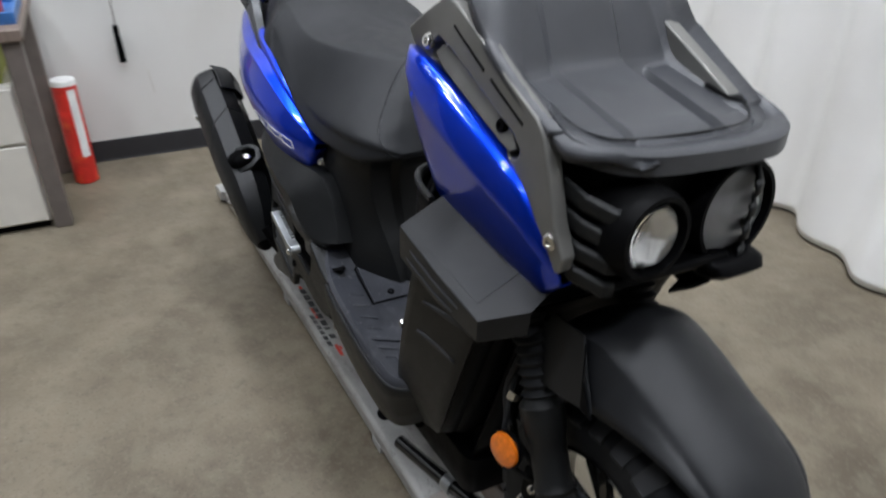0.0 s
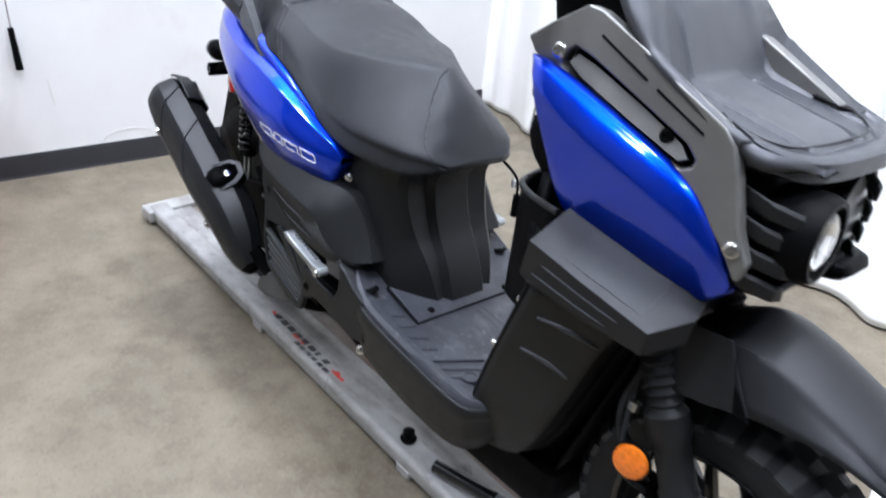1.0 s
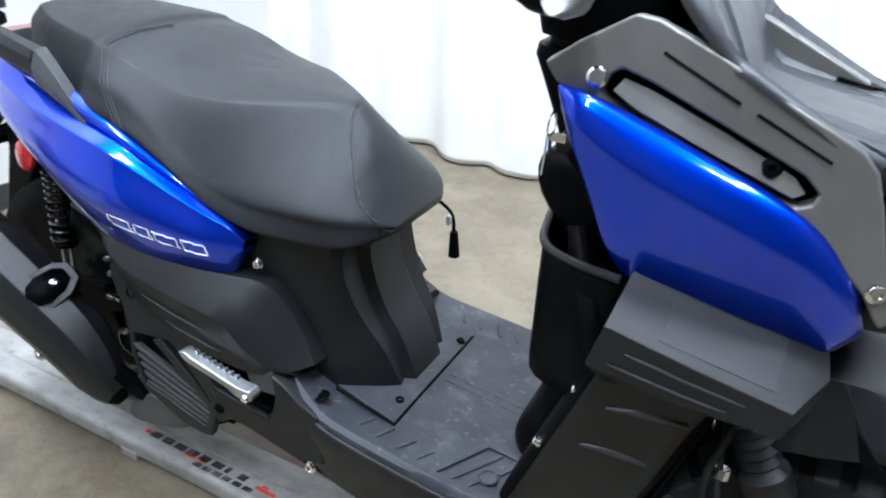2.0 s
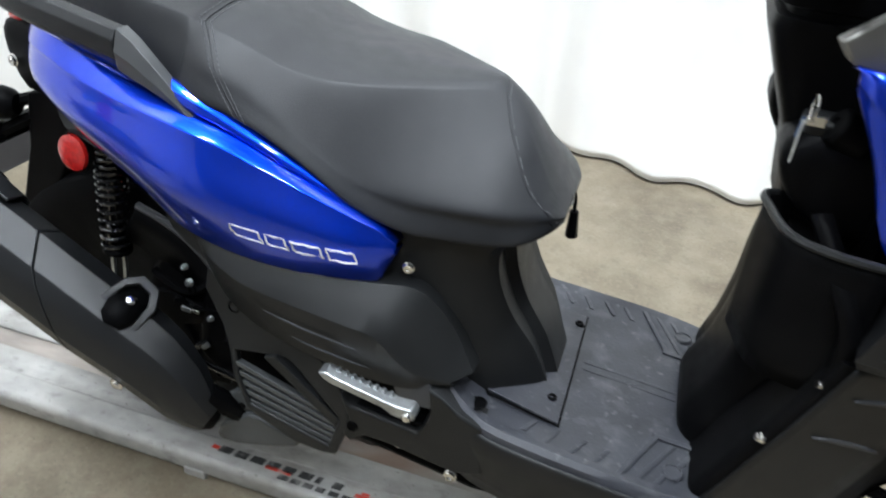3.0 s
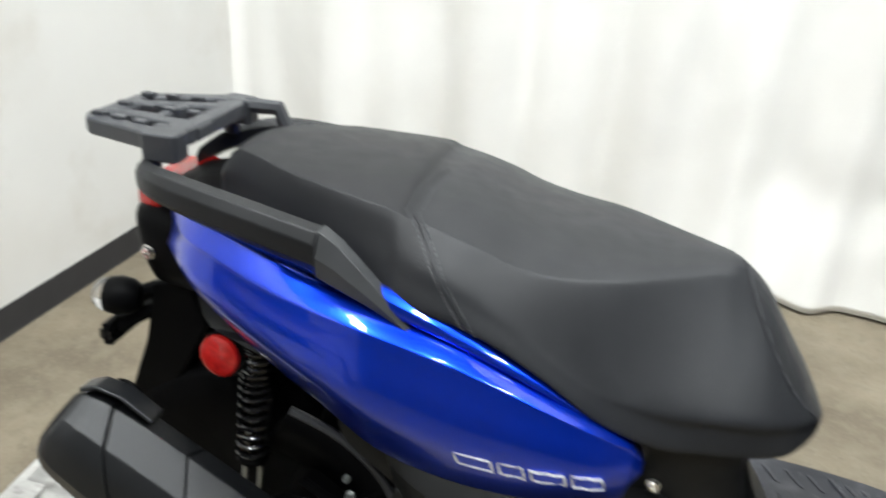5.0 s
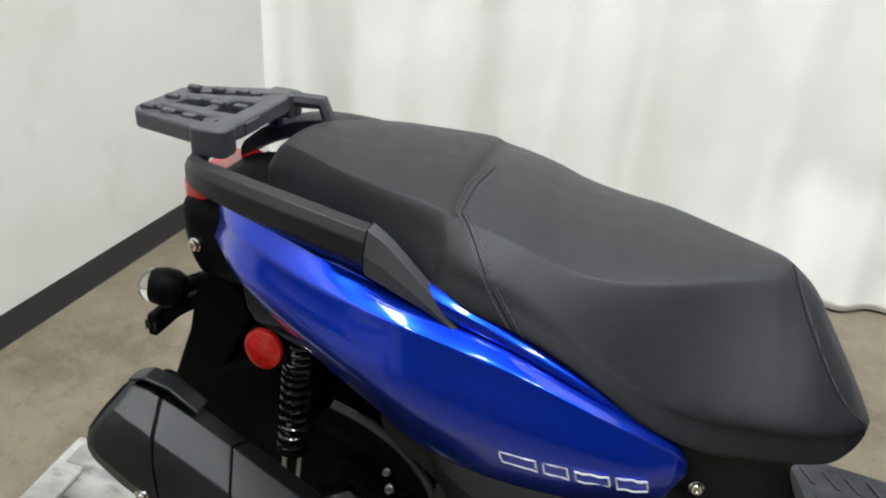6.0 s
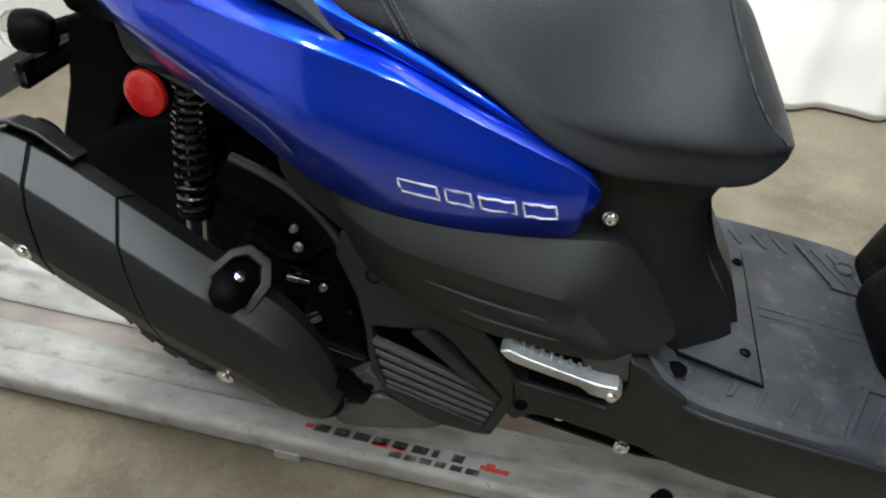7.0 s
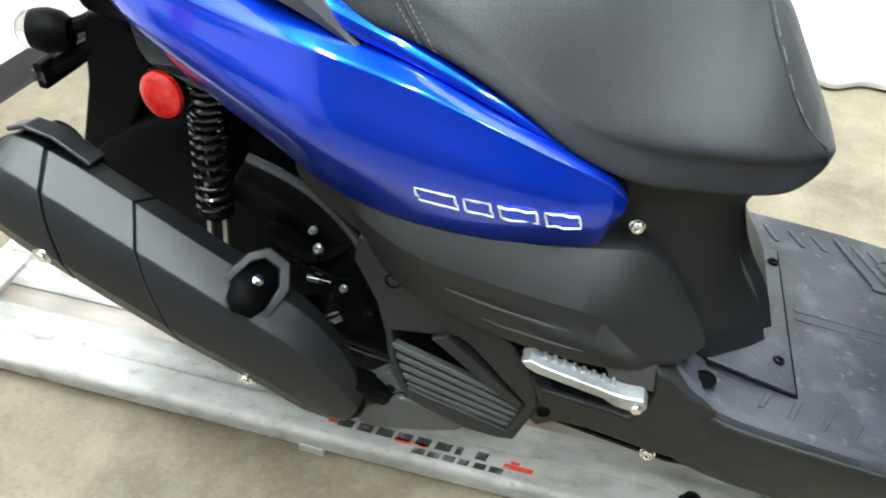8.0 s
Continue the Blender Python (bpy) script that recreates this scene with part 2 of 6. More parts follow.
def rod(pts, r, seg=8, bm=None, flat=1.0):
    """A tube along points; r is one radius or one for each point."""
    bm = bm or bmesh.new()
    pts = [Vector(p) for p in pts]
    rs = r if isinstance(r, (list, tuple)) else [r] * len(pts)
    rows, up = [], None
    for i, p in enumerate(pts):
        d = (pts[min(i + 1, len(pts) - 1)] - pts[max(i - 1, 0)]).normalized()
        if up is None:
            up = d.orthogonal().normalized() if abs(d.z) > 0.9 else Vector((0, 0, 1))
        s = d.cross(up).normalized()
        up = s.cross(d).normalized()
        rows.append([p + rs[i] * (math.cos(2 * math.pi * k / seg) * s * flat + math.sin(2 * math.pi * k / seg) * up) for k in range(seg)])
    return sheet(rows, ring=True, caps=True, bm=bm)


def plate(outer, place, holes=(), bm=None):
    """A flat outline of (u, v) with holes, filled and set in space by place(u, v)."""
    bm = bm or bmesh.new()
    edges = []
    for loop in (outer, *holes):
        vs = [bm.verts.new((u, v, 0)) for u, v in loop]
        edges += [bm.edges.new((vs[i], vs[(i + 1) % len(vs)])) for i in range(len(vs))]
    bmesh.ops.triangle_fill(bm, use_beauty=True, use_dissolve=False, edges=edges)
    for v in bm.verts:
        v.co = place(v.co.x, v.co.y)
    return bm


def slab(outer, thick, place, bm=None):
    """A thick plate: outline of (u, v) pushed by thick along w; place(u, v, w)."""
    bm = bm or bmesh.new()
    a = [bm.verts.new(place(u, v, 0)) for u, v in outer]
    b = [bm.verts.new(place(u, v, thick)) for u, v in outer]
    bm.faces.new(a)
    bm.faces.new(b[::-1])
    n = len(a)
    for i in range(n):
        bm.faces.new((a[i], b[i], b[(i + 1) % n], a[(i + 1) % n]))
    return bm


def bolt(centre, axis, r, material, parent, label="steel hex socket bolt"):
    prof = [(r * 1.25, -0.004), (r * 1.25, 0.0), (r, 0.001), (r, 0.004), (r * 0.85, 0.005), (r * 0.5, 0.005), (r * 0.45, 0.002), (0.0004, 0.002)]
    return part("bolt", turned(prof, centre, axis, 14), material, parent, label)


def soft_ring(x0, x1, wr, wf, z, n=6, r=0.03, yc=0.0):
    """A rounded trapezoid across the machine: back at x0 with half-width wr, front at x1 with half-width wf."""
    corners = [(x0, -wr), (x1, -wf), (x1, wf), (x0, wr)]
    out = []
    for i, (x, y) in enumerate(corners):
        p, a, b = Vector((x, y)), Vector(corners[i - 1]), Vector(corners[(i + 1) % 4])
        s, e = p + (a - p).normalized() * r, p + (b - p).normalized() * r
        for k in range(n):
            t = k / (n - 1)
            q = s * (1 - t) ** 2 + p * 2 * t * (1 - t) + e * t * t
            out.append(Vector((q.x, q.y + yc, z)))
    return out


# ---------------------------------------------------------------- the room
WALL_X, CURTAIN_Y = -1.05, 1.44
room_floor = part("floor", block(-1.2, 4.5, -4.0, 2.2, -0.12, 0.0), M_CONCRETE, None, smooth=0)
tagged(room_floor, "smooth beige concrete workshop floor with faint stains", "floor", kind="structure")
wall_west = part("wall_west", block(-1.25, WALL_X, -4.0, 2.2, 0.0, 4.2), M_WALL, None, smooth=0)
tagged(wall_west, "off-white painted wall with light scuff marks", "wall", kind="structure")
# added walls out of view, dark to hold back fill light
for nm, dims in (("wall_north", (WALL_X, 4.5, 2.05, 2.2, 0, 4.2)), ("wall_south", (WALL_X, 4.5, -4.0, -3.85, 0, 4.2)), ("wall_east", (4.35, 4.5, -3.85, 2.05, 0, 4.2))):
    w = part(nm, block(*dims), M_SHOP, None, smooth=0)
    tagged(w, "plain unseen wall closing the room, kept dark to cut fill light", "wall", kind="structure")
room_ceiling = part("ceiling", block(-1.25, 4.5, -4.0, 2.2, 4.2, 4.35), M_CEIL, None, smooth=0)
tagged(room_ceiling, "plain unseen high ceiling, kept dark to cut fill light", "ceiling", kind="structure")

bb = bmesh.new()
sheet([[(WALL_X, y, 0.0), (WALL_X + 0.013, y, 0.0), (WALL_X + 0.006, y, 0.012), (WALL_X + 0.005, y, 0.074), (WALL_X + 0.001, y, 0.08)] for y in (-3.8, -1.0, 0.5, 2.0)], bm=bb)
skirting = part("baseboard", bb, M_BASE, None)
tagged(skirting, "black rubber skirting along the foot of the wall", "baseboard", kind="structure")

# the hanging sheet: folds that widen towards the hem
rng = random.Random(4)
folds = [(rng.uniform(0.2, 0.6), rng.uniform(0, 6.28), rng.uniform(0.4, 1.0)) for _ in range(7)]


def cloth_y(x, z):
    y = 0.0
    for wl, ph, a in folds:
        y += a * 0.021 * math.sin(x * 6.28 / wl + ph + 0.25 * math.sin(z * 2.1 + ph))
    y *= 0.55 + 0.45 * (1 - z / 3.2)
    hem = max(0.0, 1 - z / 0.35)
    y -= 0.10 * (0.35 + 0.65 * hem) * math.exp(-((x - 0.87) / 0.28) ** 2)
    y += 0.005 * math.sin(x * 6.28 / 0.143 + 1.2 * math.sin(x * 5.3) + 0.3 * z) * (0.4 + 0.6 * math.sin(x * 2.9 + 1.1) ** 2) + 0.006 * noise.noise(Vector((x * 3, z * 1.4, 1.7))) + 0.005 * noise.noise(Vector((x * 9, z * 7, 4.1)))
    return CURTAIN_Y + y


zs = [0.014 + 3.2 * (i / 60) ** 1.25 for i in range(61)]
cloth_rows = [[Vector((WALL_X - 0.02 + 4.9 * i / 330, cloth_y(WALL_X + 4.9 * i / 330, z), z)) for i in range(331)] for z in zs]
hanging = part("curtain", sheet(cloth_rows), M_CLOTH, None, solid=0.004)
tagged(hanging, "white cotton sheet hung as a backdrop, in soft folds", "curtain")
hem_rows = []
for k in range(7):
    a = k / 6 * math.pi * 1.9
    hem_rows.append([Vector((p.x, p.y + 0.0035 * math.cos(a), p.z + 0.0035 * math.sin(a) - 0.001)) for p in cloth_rows[0]])
part("hem", sheet(hem_rows), M_CLOTH, hanging, "rolled hem of the white sheet")

# ceiling lights
LIGHTS = [(-0.3, -2.30), (1.3, -2.30), (-0.3, -0.95), (1.3, -0.95), (2.9, -0.95), (-0.3, 0.40), (1.3, 0.40), (2.9, 0.40)]
ceiling_light = thing("ceiling_light", "white recessed ceiling light with a lit diffuser", "ceiling light", pose(LIGHTS[0][0], LIGHTS[0][1], 4.18), "ceiling lights")
lb = bmesh.new()
for d in ((-0.20, -0.17, -0.32, 0.32), (0.17, 0.20, -0.32, 0.32), (-0.17, 0.17, -0.32, -0.29), (-0.17, 0.17, 0.29, 0.32)):
    block(d[0], d[1], d[2], d[3], -0.05, 0.01, lb)
part("housing", lb, M_WHITE, ceiling_light, smooth=0)
part("diffuser", block(-0.17, 0.17, -0.29, 0.29, -0.02, -0.012), M_GLOW, ceiling_light, smooth=0)
for x, y in LIGHTS[1:]:
    copy_thing(ceiling_light, pose(x, y, 4.18))
for i, (x, y) in enumerate(LIGHTS):
    ld = bpy.data.lights.new("tube_light", "AREA")
    ld.shape, ld.size, ld.size_y, ld.energy, ld.color = "RECTANGLE", 0.24, 0.50, LAMP_POWER * (0.7 if y < -2 else 0.42 if y < 0 else 0.95), (0.935, 0.985, 1.0)
    lo = new("tube_light", ld)
    lo.matrix_basis = pose(x, y, 4.12)

# ---------------------------------------------------------------- the scooter
# x ahead from the rear axle, y to its left, z up from the tyres' feet; it leans a little on its side stand
scooter = thing("scooter", "blue and black motor scooter standing on a steel dolly", "scooter", pose(0, -0.079, 0.04, -2.9, 0, 4.5))


def both(name, bm, material, parent, label="", **kw):
    """One part for each side."""
    twin = flipped(bm)
    a = part(name, bm, material, parent, label, **kw)
    if "face" in kw:
        kw["face"] = (kw["face"][0], -kw["face"][1], kw["face"][2])
    b = part(name, twin, material, parent, label, **kw)
    return a, b


# --- seat
SEAT = [  # x, top, shoulder (half-width, z), side (half-width, z), foot (half-width, z)
    (-0.052, 0.762, 0.030, 0.760, 0.045, 0.762, 0.050, 0.735), (-0.046, 0.786, 0.036, 0.784, 0.056, 0.772, 0.062, 0.735), (-0.030, 0.802, 0.046, 0.798, 0.066, 0.778, 0.074, 0.736),
    (0.000, 0.808, 0.066, 0.803, 0.082, 0.778, 0.092, 0.737), (0.060, 0.810, 0.100, 0.802, 0.112, 0.774, 0.122, 0.735), (0.120, 0.809, 0.118, 0.798, 0.130, 0.770, 0.144, 0.728),
    (0.185, 0.806, 0.128, 0.791, 0.145, 0.762, 0.166, 0.720), (0.205, 0.797, 0.128, 0.784, 0.154, 0.757, 0.176, 0.716), (0.240, 0.793, 0.127, 0.776, 0.163, 0.750, 0.184, 0.710),
    (0.280, 0.781, 0.128, 0.764, 0.162, 0.735, 0.182, 0.699), (0.320, 0.767, 0.126, 0.750, 0.162, 0.714, 0.182, 0.683), (0.370, 0.757, 0.119, 0.742, 0.160, 0.684, 0.180, 0.655),
    (0.430, 0.752, 0.099, 0.742, 0.156, 0.652, 0.175, 0.615), (0.490, 0.750, 0.064, 0.742, 0.149, 0.640, 0.165, 0.592), (0.540, 0.748, 0.034, 0.741, 0.142, 0.638, 0.154, 0.588),
    (0.562, 0.743, 0.022, 0.736, 0.138, 0.637, 0.149, 0.587), (0.595, 0.716, 0.028, 0.708, 0.130, 0.633, 0.141, 0.587), (0.624, 0.676, 0.042, 0.668, 0.117, 0.628, 0.130, 0.589),
    (0.644, 0.647, 0.054, 0.641, 0.103, 0.622, 0.112, 0.593), (0.660, 0.624, 0.042, 0.621, 0.085, 0.614, 0.090, 0.598), (0.670, 0.609, 0.036, 0.608, 0.064, 0.606, 0.066, 0.602)]


def seat_ring(x):
    x = max(SEAT[0][0], min(x, SEAT[-1][0]))
    i = max(k for k in range(len(SEAT) - 1) if SEAT[k][0] <= x + 1e-9)
    a, b = SEAT[i], SEAT[i + 1]
    t = min(1, (x - a[0]) / (b[0] - a[0]))
    _, zt, w2, z2, w1, z1, wb, zb = [p + (q - p) * t for p, q in zip(a, b)]
    half = [(-wb + 0.006, zb - 0.006), (-wb, zb), (-(w1 * 0.45 + wb * 0.55), z1 * 0.5 + zb * 0.5), (-w1, z1), (-w2 - 0.17 * (w1 - w2), z2 + 0.16 * (z1 - z2)), (-w2 * 0.92, z2 + 0.08 * (zt - z2)), (-w2 * 0.5, zt - (zt - z2) * 0.25), (0, zt)]
    full = 0.022 * max(0.0, 1 - ((x - 0.36) / 0.24) ** 2)
    return [Vector((x, y, z)) for y, z in half + [(-y + full * min(1, -y / 0.08), z) for y, z in half[-2::-1]]]


def seat_at(x, s, lift=0.0):
    """A point of the seat's skin: s from 0 (foot, right) to 1 (top)."""
    r = seat_ring(x)[:8]
    f = s * 7
    i = min(6, int(f))
    p = r[i].lerp(r[i + 1], f - i)
    n = (r[i + 1] - r[i]).cross(Vector((1, 0, 0))).normalized()
    if n.z < 0 and s > 0.4:
        n = -n
    if s <= 0.4 and n.y > 0:
        n = -n
    return p + n * lift


seat_rows = refine([seat_ring(row[0]) for row in SEAT], 10, 6)
SEATOB = part("seat", sheet(seat_rows, ring=True, caps=True), M_SEAT, scooter, "long stepped seat in grained black vinyl", smooth=75)
REAR_SEAM = ((0.10, 0.288), (0.43, 0.240), (0.57, 0.216), (0.71, 0.203), (0.86, 0.203), (1.0, 0.212))
NOSE_SEAM = ((0.10, 0.660), (0.43, 0.648), (0.50, 0.612), (0.57, 0.575), (0.71, 0.562), (1.0, 0.558))


def along(line, s):
    for (a, p), (b, q) in zip(line, line[1:]):
        if a <= s <= b:
            return p + (q - p) * (s - a) / (b - a)
    return line[-1][1]


SEATOB.data.materials.append(M_SEATREAR)
cols = len(seat_rows[0])
for face in SEATOB.data.polygons:
    col = sum(min(v % cols, cols - 1 - v % cols) for v in face.vertices) / len(face.vertices)
    if len(face.vertices) > 4 or face.center.x < along(REAR_SEAM, max(0.1, min(1, 2 * col / (cols - 1)))):
        face.material_index = 1 if face.center.x < 0.4 else 0

for line in (REAR_SEAM, NOSE_SEAM):
    steps = [0.13 + 0.87 * k / 40 for k in range(41)]
    part("seam", rod(catmull([seat_at(along(line, s) + 0.004, s, 0.0012) for s in steps[::2]], 3), 0.0009, 5), M_SEATREAR, SEATOB, "pressed seam across the seat")
    for s, off in [(s, off) for s in steps[:-1] for off in ((-0.003, 0.011) if line is REAR_SEAM else (0.009,))]:
        part("stitch", rod([seat_at(along(line, q) + off, q, 0.0014) for q in (s, s + 0.014)], 0.00065, 4), M_STITCH, SEATOB)

# --- blue tail panels
TAIL = [  # x, edge, crease, belly, foot: (y, z) each
    (-0.098, (-0.084, 0.728), (-0.089, 0.714), (-0.098, 0.695), (-0.096, 0.676)), (-0.05, (-0.125, 0.735), (-0.138, 0.715), (-0.146, 0.682), (-0.128, 0.648)),
    (0.0, (-0.150, 0.738), (-0.165, 0.713), (-0.174, 0.668), (-0.142, 0.616)), (0.06, (-0.165, 0.728), (-0.186, 0.702), (-0.196, 0.653), (-0.158, 0.588)),
    (0.13, (-0.174, 0.713), (-0.203, 0.694), (-0.216, 0.636), (-0.174, 0.559)), (0.20, (-0.178, 0.700), (-0.213, 0.686), (-0.231, 0.622), (-0.194, 0.533)),
    (0.28, (-0.180, 0.680), (-0.213, 0.668), (-0.234, 0.608), (-0.203, 0.521)), (0.36, (-0.176, 0.645), (-0.204, 0.637), (-0.224, 0.595), (-0.201, 0.517)),
    (0.43, (-0.168, 0.611), (-0.191, 0.607), (-0.206, 0.576), (-0.186, 0.514)), (0.464, (-0.162, 0.592), (-0.177, 0.589), (-0.186, 0.568), (-0.173, 0.514)),
    (0.474, (-0.160, 0.582), (-0.172, 0.579), (-0.178, 0.564), (-0.167, 0.532)), (0.484, (-0.156, 0.568), (-0.163, 0.566), (-0.165, 0.561), (-0.161, 0.553))]
tail_rows = refine([[(x, *a), (x, a[0] * 0.15 + b[0] * 0.85 - 0.001, a[1] * 0.15 + b[1] * 0.85 + 0.002), (x, *b), (x, b[0] * 0.8 + c[0] * 0.2, b[1] * 0.8 + c[1] * 0.2), (x, *c), (x, (c[0] + d[0]) / 2 - 0.004, (c[1] + d[1]) / 2), (x, *d)] for x, a, b, c, d in TAIL], 5, 3)


def tail_y(x, z):
    best = min((abs(p.x - x) + abs(p.z - z), p.y) for r in tail_rows for p in r)
    return best[1]


rim = [[Vector((r[0].x, r[0].y + 0.022, r[0].z - 0.004))] + r + [Vector((r[-1].x, r[-1].y + 0.022, r[-1].z + 0.002))] for r in tail_rows]
TAILP = both("tail_panel", sheet(rim), M_BLUE, scooter, "glossy metallic blue tail panel", solid=0.003, smooth=50)
strip = [[(0.175, -0.166, 0.729), (0.175, -0.170, 0.727), (0.178, -0.174, 0.710)], [(0.20, -0.172, 0.724), (0.20, -0.186, 0.718), (0.20, -0.188, 0.703)], [(0.27, -0.172, 0.700), (0.27, -0.188, 0.694), (0.27, -0.190, 0.684)],
         [(0.36, -0.168, 0.657), (0.36, -0.182, 0.653), (0.36, -0.185, 0.646)], [(0.445, -0.158, 0.606), (0.445, -0.168, 0.603), (0.445, -0.170, 0.599)]]
both("upper_strip", sheet(refine(strip, 5, 3)), M_BLUE, scooter, "narrow blue strip under the seat edge", solid=0.004)

for s in (-1, 1):
    part("seat_tray", sheet(refine([[Vector((x, s * 0.05, 0.732)), Vector((x, s * (-e[0] - 0.012), e[1] - 0.012))] for x, e, _, _, _ in TAIL[1:6]], 2, 1)), M_BLACK, scooter, "black tray between the seat and the tail panel", solid=0.004)

# outlined marks in place of the lettering, four slanted shapes
A0, B0 = Vector((0.293, 0, 0.5655)), Vector((0.447, 0, 0.5495))
ux = (B0 - A0)
for k in range(4):
    u0, u1 = (0.0, 0.29, 0.50, 0.77)[k], (0.27, 0.48, 0.75, 1.0)[k]
    shape = [(u0 + 0.03, 0), (u1, 0), (u1 - 0.03, 1), (u0, 1)]
    pts = [A0 + ux * u + Vector((0, 0, 0.0165 * v)) for u, v in shape]
    loop = []
    for i, p in enumerate(pts):
        q = pts[(i + 1) % len(pts)]
        loop += [p.lerp(q, j / 4) for j in range(4)]
    loop.append(loop[0])
    lb = rod([Vector((p.x, tail_y(p.x, p.z) - 0.0012, p.z)) for p in loop], 0.0013, 4)
    part("emblem_stroke", lb, M_WHITEMARK, TAILP[0], "silver outlined emblem shape")

# --- grab rails and rear carrier
rail_mid = [(-0.138, -0.072, 0.756), (-0.122, -0.116, 0.768), (-0.085, -0.155, 0.776), (-0.03, -0.176, 0.774), (0.05, -0.187, 0.763), (0.125, -0.188, 0.747)]
rail_h = [0.014, 0.026]
rail_rows = []
for p, h in zip(catmull(rail_mid, 4), [rail_h[0] + (rail_h[-1] - rail_h[0]) * k / 20 for k in range(21)]):
    rail_rows.append([p + Vector((0, a * 0.016 + 0.018, b * h * 0.92 + 0.004)) for a, b in ((-1, -0.5), (-1, 0.45), (-0.55, 0.95), (0.5, 1), (1, 0.5), (1, -0.7), (0.3, -1), (-0.5, -1))])
RAILS = both("grab_rail", sheet(rail_rows, ring=True, caps=True), M_GUARD, scooter, "matt dark grey plastic grab rail", smooth=50, bevel=0.003)
RAILS[1].location.z = -0.016
tip = [(0.1255, 0.771, 0.721), (0.142, 0.762, 0.716), (0.18, 0.726, 0.702), (0.214, 0.690, 0.686)]
tip_rows = [[Vector((x, -0.172 - 0.002 * i, (a + b) / 2)) if j == 0 else Vector((x, y, z)) for j, (y, z) in enumerate(((0, 0), (-0.174, b), (-0.203 + 0.003 * i, b + 0.002), (-0.206 + 0.004 * i, (a + b) / 2), (-0.196 + 0.002 * i, a), (-0.176, a)))] for i, (x, a, b) in enumerate(tip)]
tip_rows = [[p + Vector((0.006 * i, 0.018 - 0.006 * i, 0.004 - 0.002 * i)) for p in row] for i, row in enumerate(tip_rows)]
both("rail_tip", sheet(tip_rows, ring=True, caps=True), M_LITTIP, scooter, "bevelled end of the grab rail, lightened for the light on it", smooth=30, bevel=0.002)

CARRIER_Z = 0.811
CX = 0.018
carrier_out = [(-0.248, -0.050), (-0.232, -0.070), (-0.105, -0.106), (-0.078, -0.098), (-0.072, -0.060), (-0.072, 0.060), (-0.078, 0.098), (-0.105, 0.106), (-0.232, 0.070), (-0.248, 0.050)]
holes = [[(-0.222, -0.048), (-0.118, -0.074), (-0.114, -0.056), (-0.218, -0.034)], [(-0.222, 0.048), (-0.218, 0.034), (-0.114, 0.056), (-0.118, 0.074)],
         [(-0.21, -0.014), (-0.158, -0.018), (-0.158, 0.018), (-0.21, 0.014)], [(-0.14, -0.028), (-0.102, -0.030), (-0.102, 0.030), (-0.14, 0.028)]]
carrier = part("carrier", plate(carrier_out, lambda u, v: Vector((-0.248 + (u + 0.248) * 0.86 + CX, v * 0.96, CARRIER_Z + 0.03 * (u + 0.07))), holes), M_DECK, scooter, "dark grey moulded luggage carrier with slots", solid=0.022, bevel=0.005, offset=0, smooth=30)
for y in (-0.088, 0.088):
    part("carrier_lip", sheet([soft_ring(-0.138 + CX, -0.094 + CX, 0.018, 0.016, z, r=0.008, yc=y) for z in (CARRIER_Z - 0.022, CARRIER_Z - 0.017, CARRIER_Z + 0.006, CARRIER_Z + 0.011)], ring=True, caps=True), M_DECK, carrier, "lighter grey clamp block of the carrier", bevel=0.003)
    part("carrier_arm", rod(catmull([(-0.118 + CX, y, CARRIER_Z - 0.012), (-0.112, y * 1.06, CARRIER_Z - 0.022), (-0.116, y * 1.12, 0.770)], 3), 0.011, 10), M_DECK, carrier)
for k in range(4):
    for y in (-0.07, 0.0, 0.07):
        part("carrier_pad", block(-0.235 + CX + 0.032 * k, -0.218 + CX + 0.032 * k, y * (0.72 + 0.09 * k) - 0.006, y * (0.72 + 0.09 * k) + 0.006, CARRIER_Z + 0.004, CARRIER_Z + 0.0115), M_DECK, carrier, bevel=0.002)
part("plaque", block(-0.0975 + CX, -0.0940 + CX, -0.052, -0.018, CARRIER_Z - 0.008, CARRIER_Z + 0.007), M_DECK, carrier, "small grey plaque with a faint outline", bevel=0.001)
part("carrier_stay", rod([(-0.085, 0.085, CARRIER_Z + 0.002), (-0.040, 0.088, CARRIER_Z + 0.003), (-0.030, 0.09, 0.785)], 0.011, 8), M_DECK, carrier)

# --- tail end: cowl, lamp, indicators, mudguard with plate bracket
cowl_rows = [soft_ring(-0.165 + 0.012 * (0.745 - z) / 0.1, -0.02, w, w + 0.025, z, r=0.03) for z, w in ((0.60, 0.075), (0.64, 0.086), (0.68, 0.092), (0.708, 0.088), (0.724, 0.078))]
part("tail_cowl", sheet(cowl_rows, ring=True, caps=True), M_BLACK, scooter, "black plastic tail cowl", sub=1, smooth=50)
bolt((-0.128, -0.098, 0.668), (-0.25, -1, 0), 0.0075, M_CHROME, scooter)
bolt((-0.128, 0.098, 0.668), (-0.25, 1, 0), 0.0075, M_CHROME, scooter)
part("tail_lamp", sheet([soft_ring(-0.166, -0.12, 0.062, 0.078, z, r=0.018) for z in (0.712, 0.716, 0.732, 0.738)], ring=True, caps=True), M_RED, scooter, "red tail lamp lens", bevel=0.004)
part("tail_cap", sheet([soft_ring(x0, -0.02, w, w + 0.045, z, r=0.02) for z, x0, w in ((0.723, -0.145, 0.066), (0.736, -0.138, 0.064), (0.743, -0.115, 0.055))], ring=True, caps=True), M_BLACK, scooter, "black cap over the tail lamp", bevel=0.003)
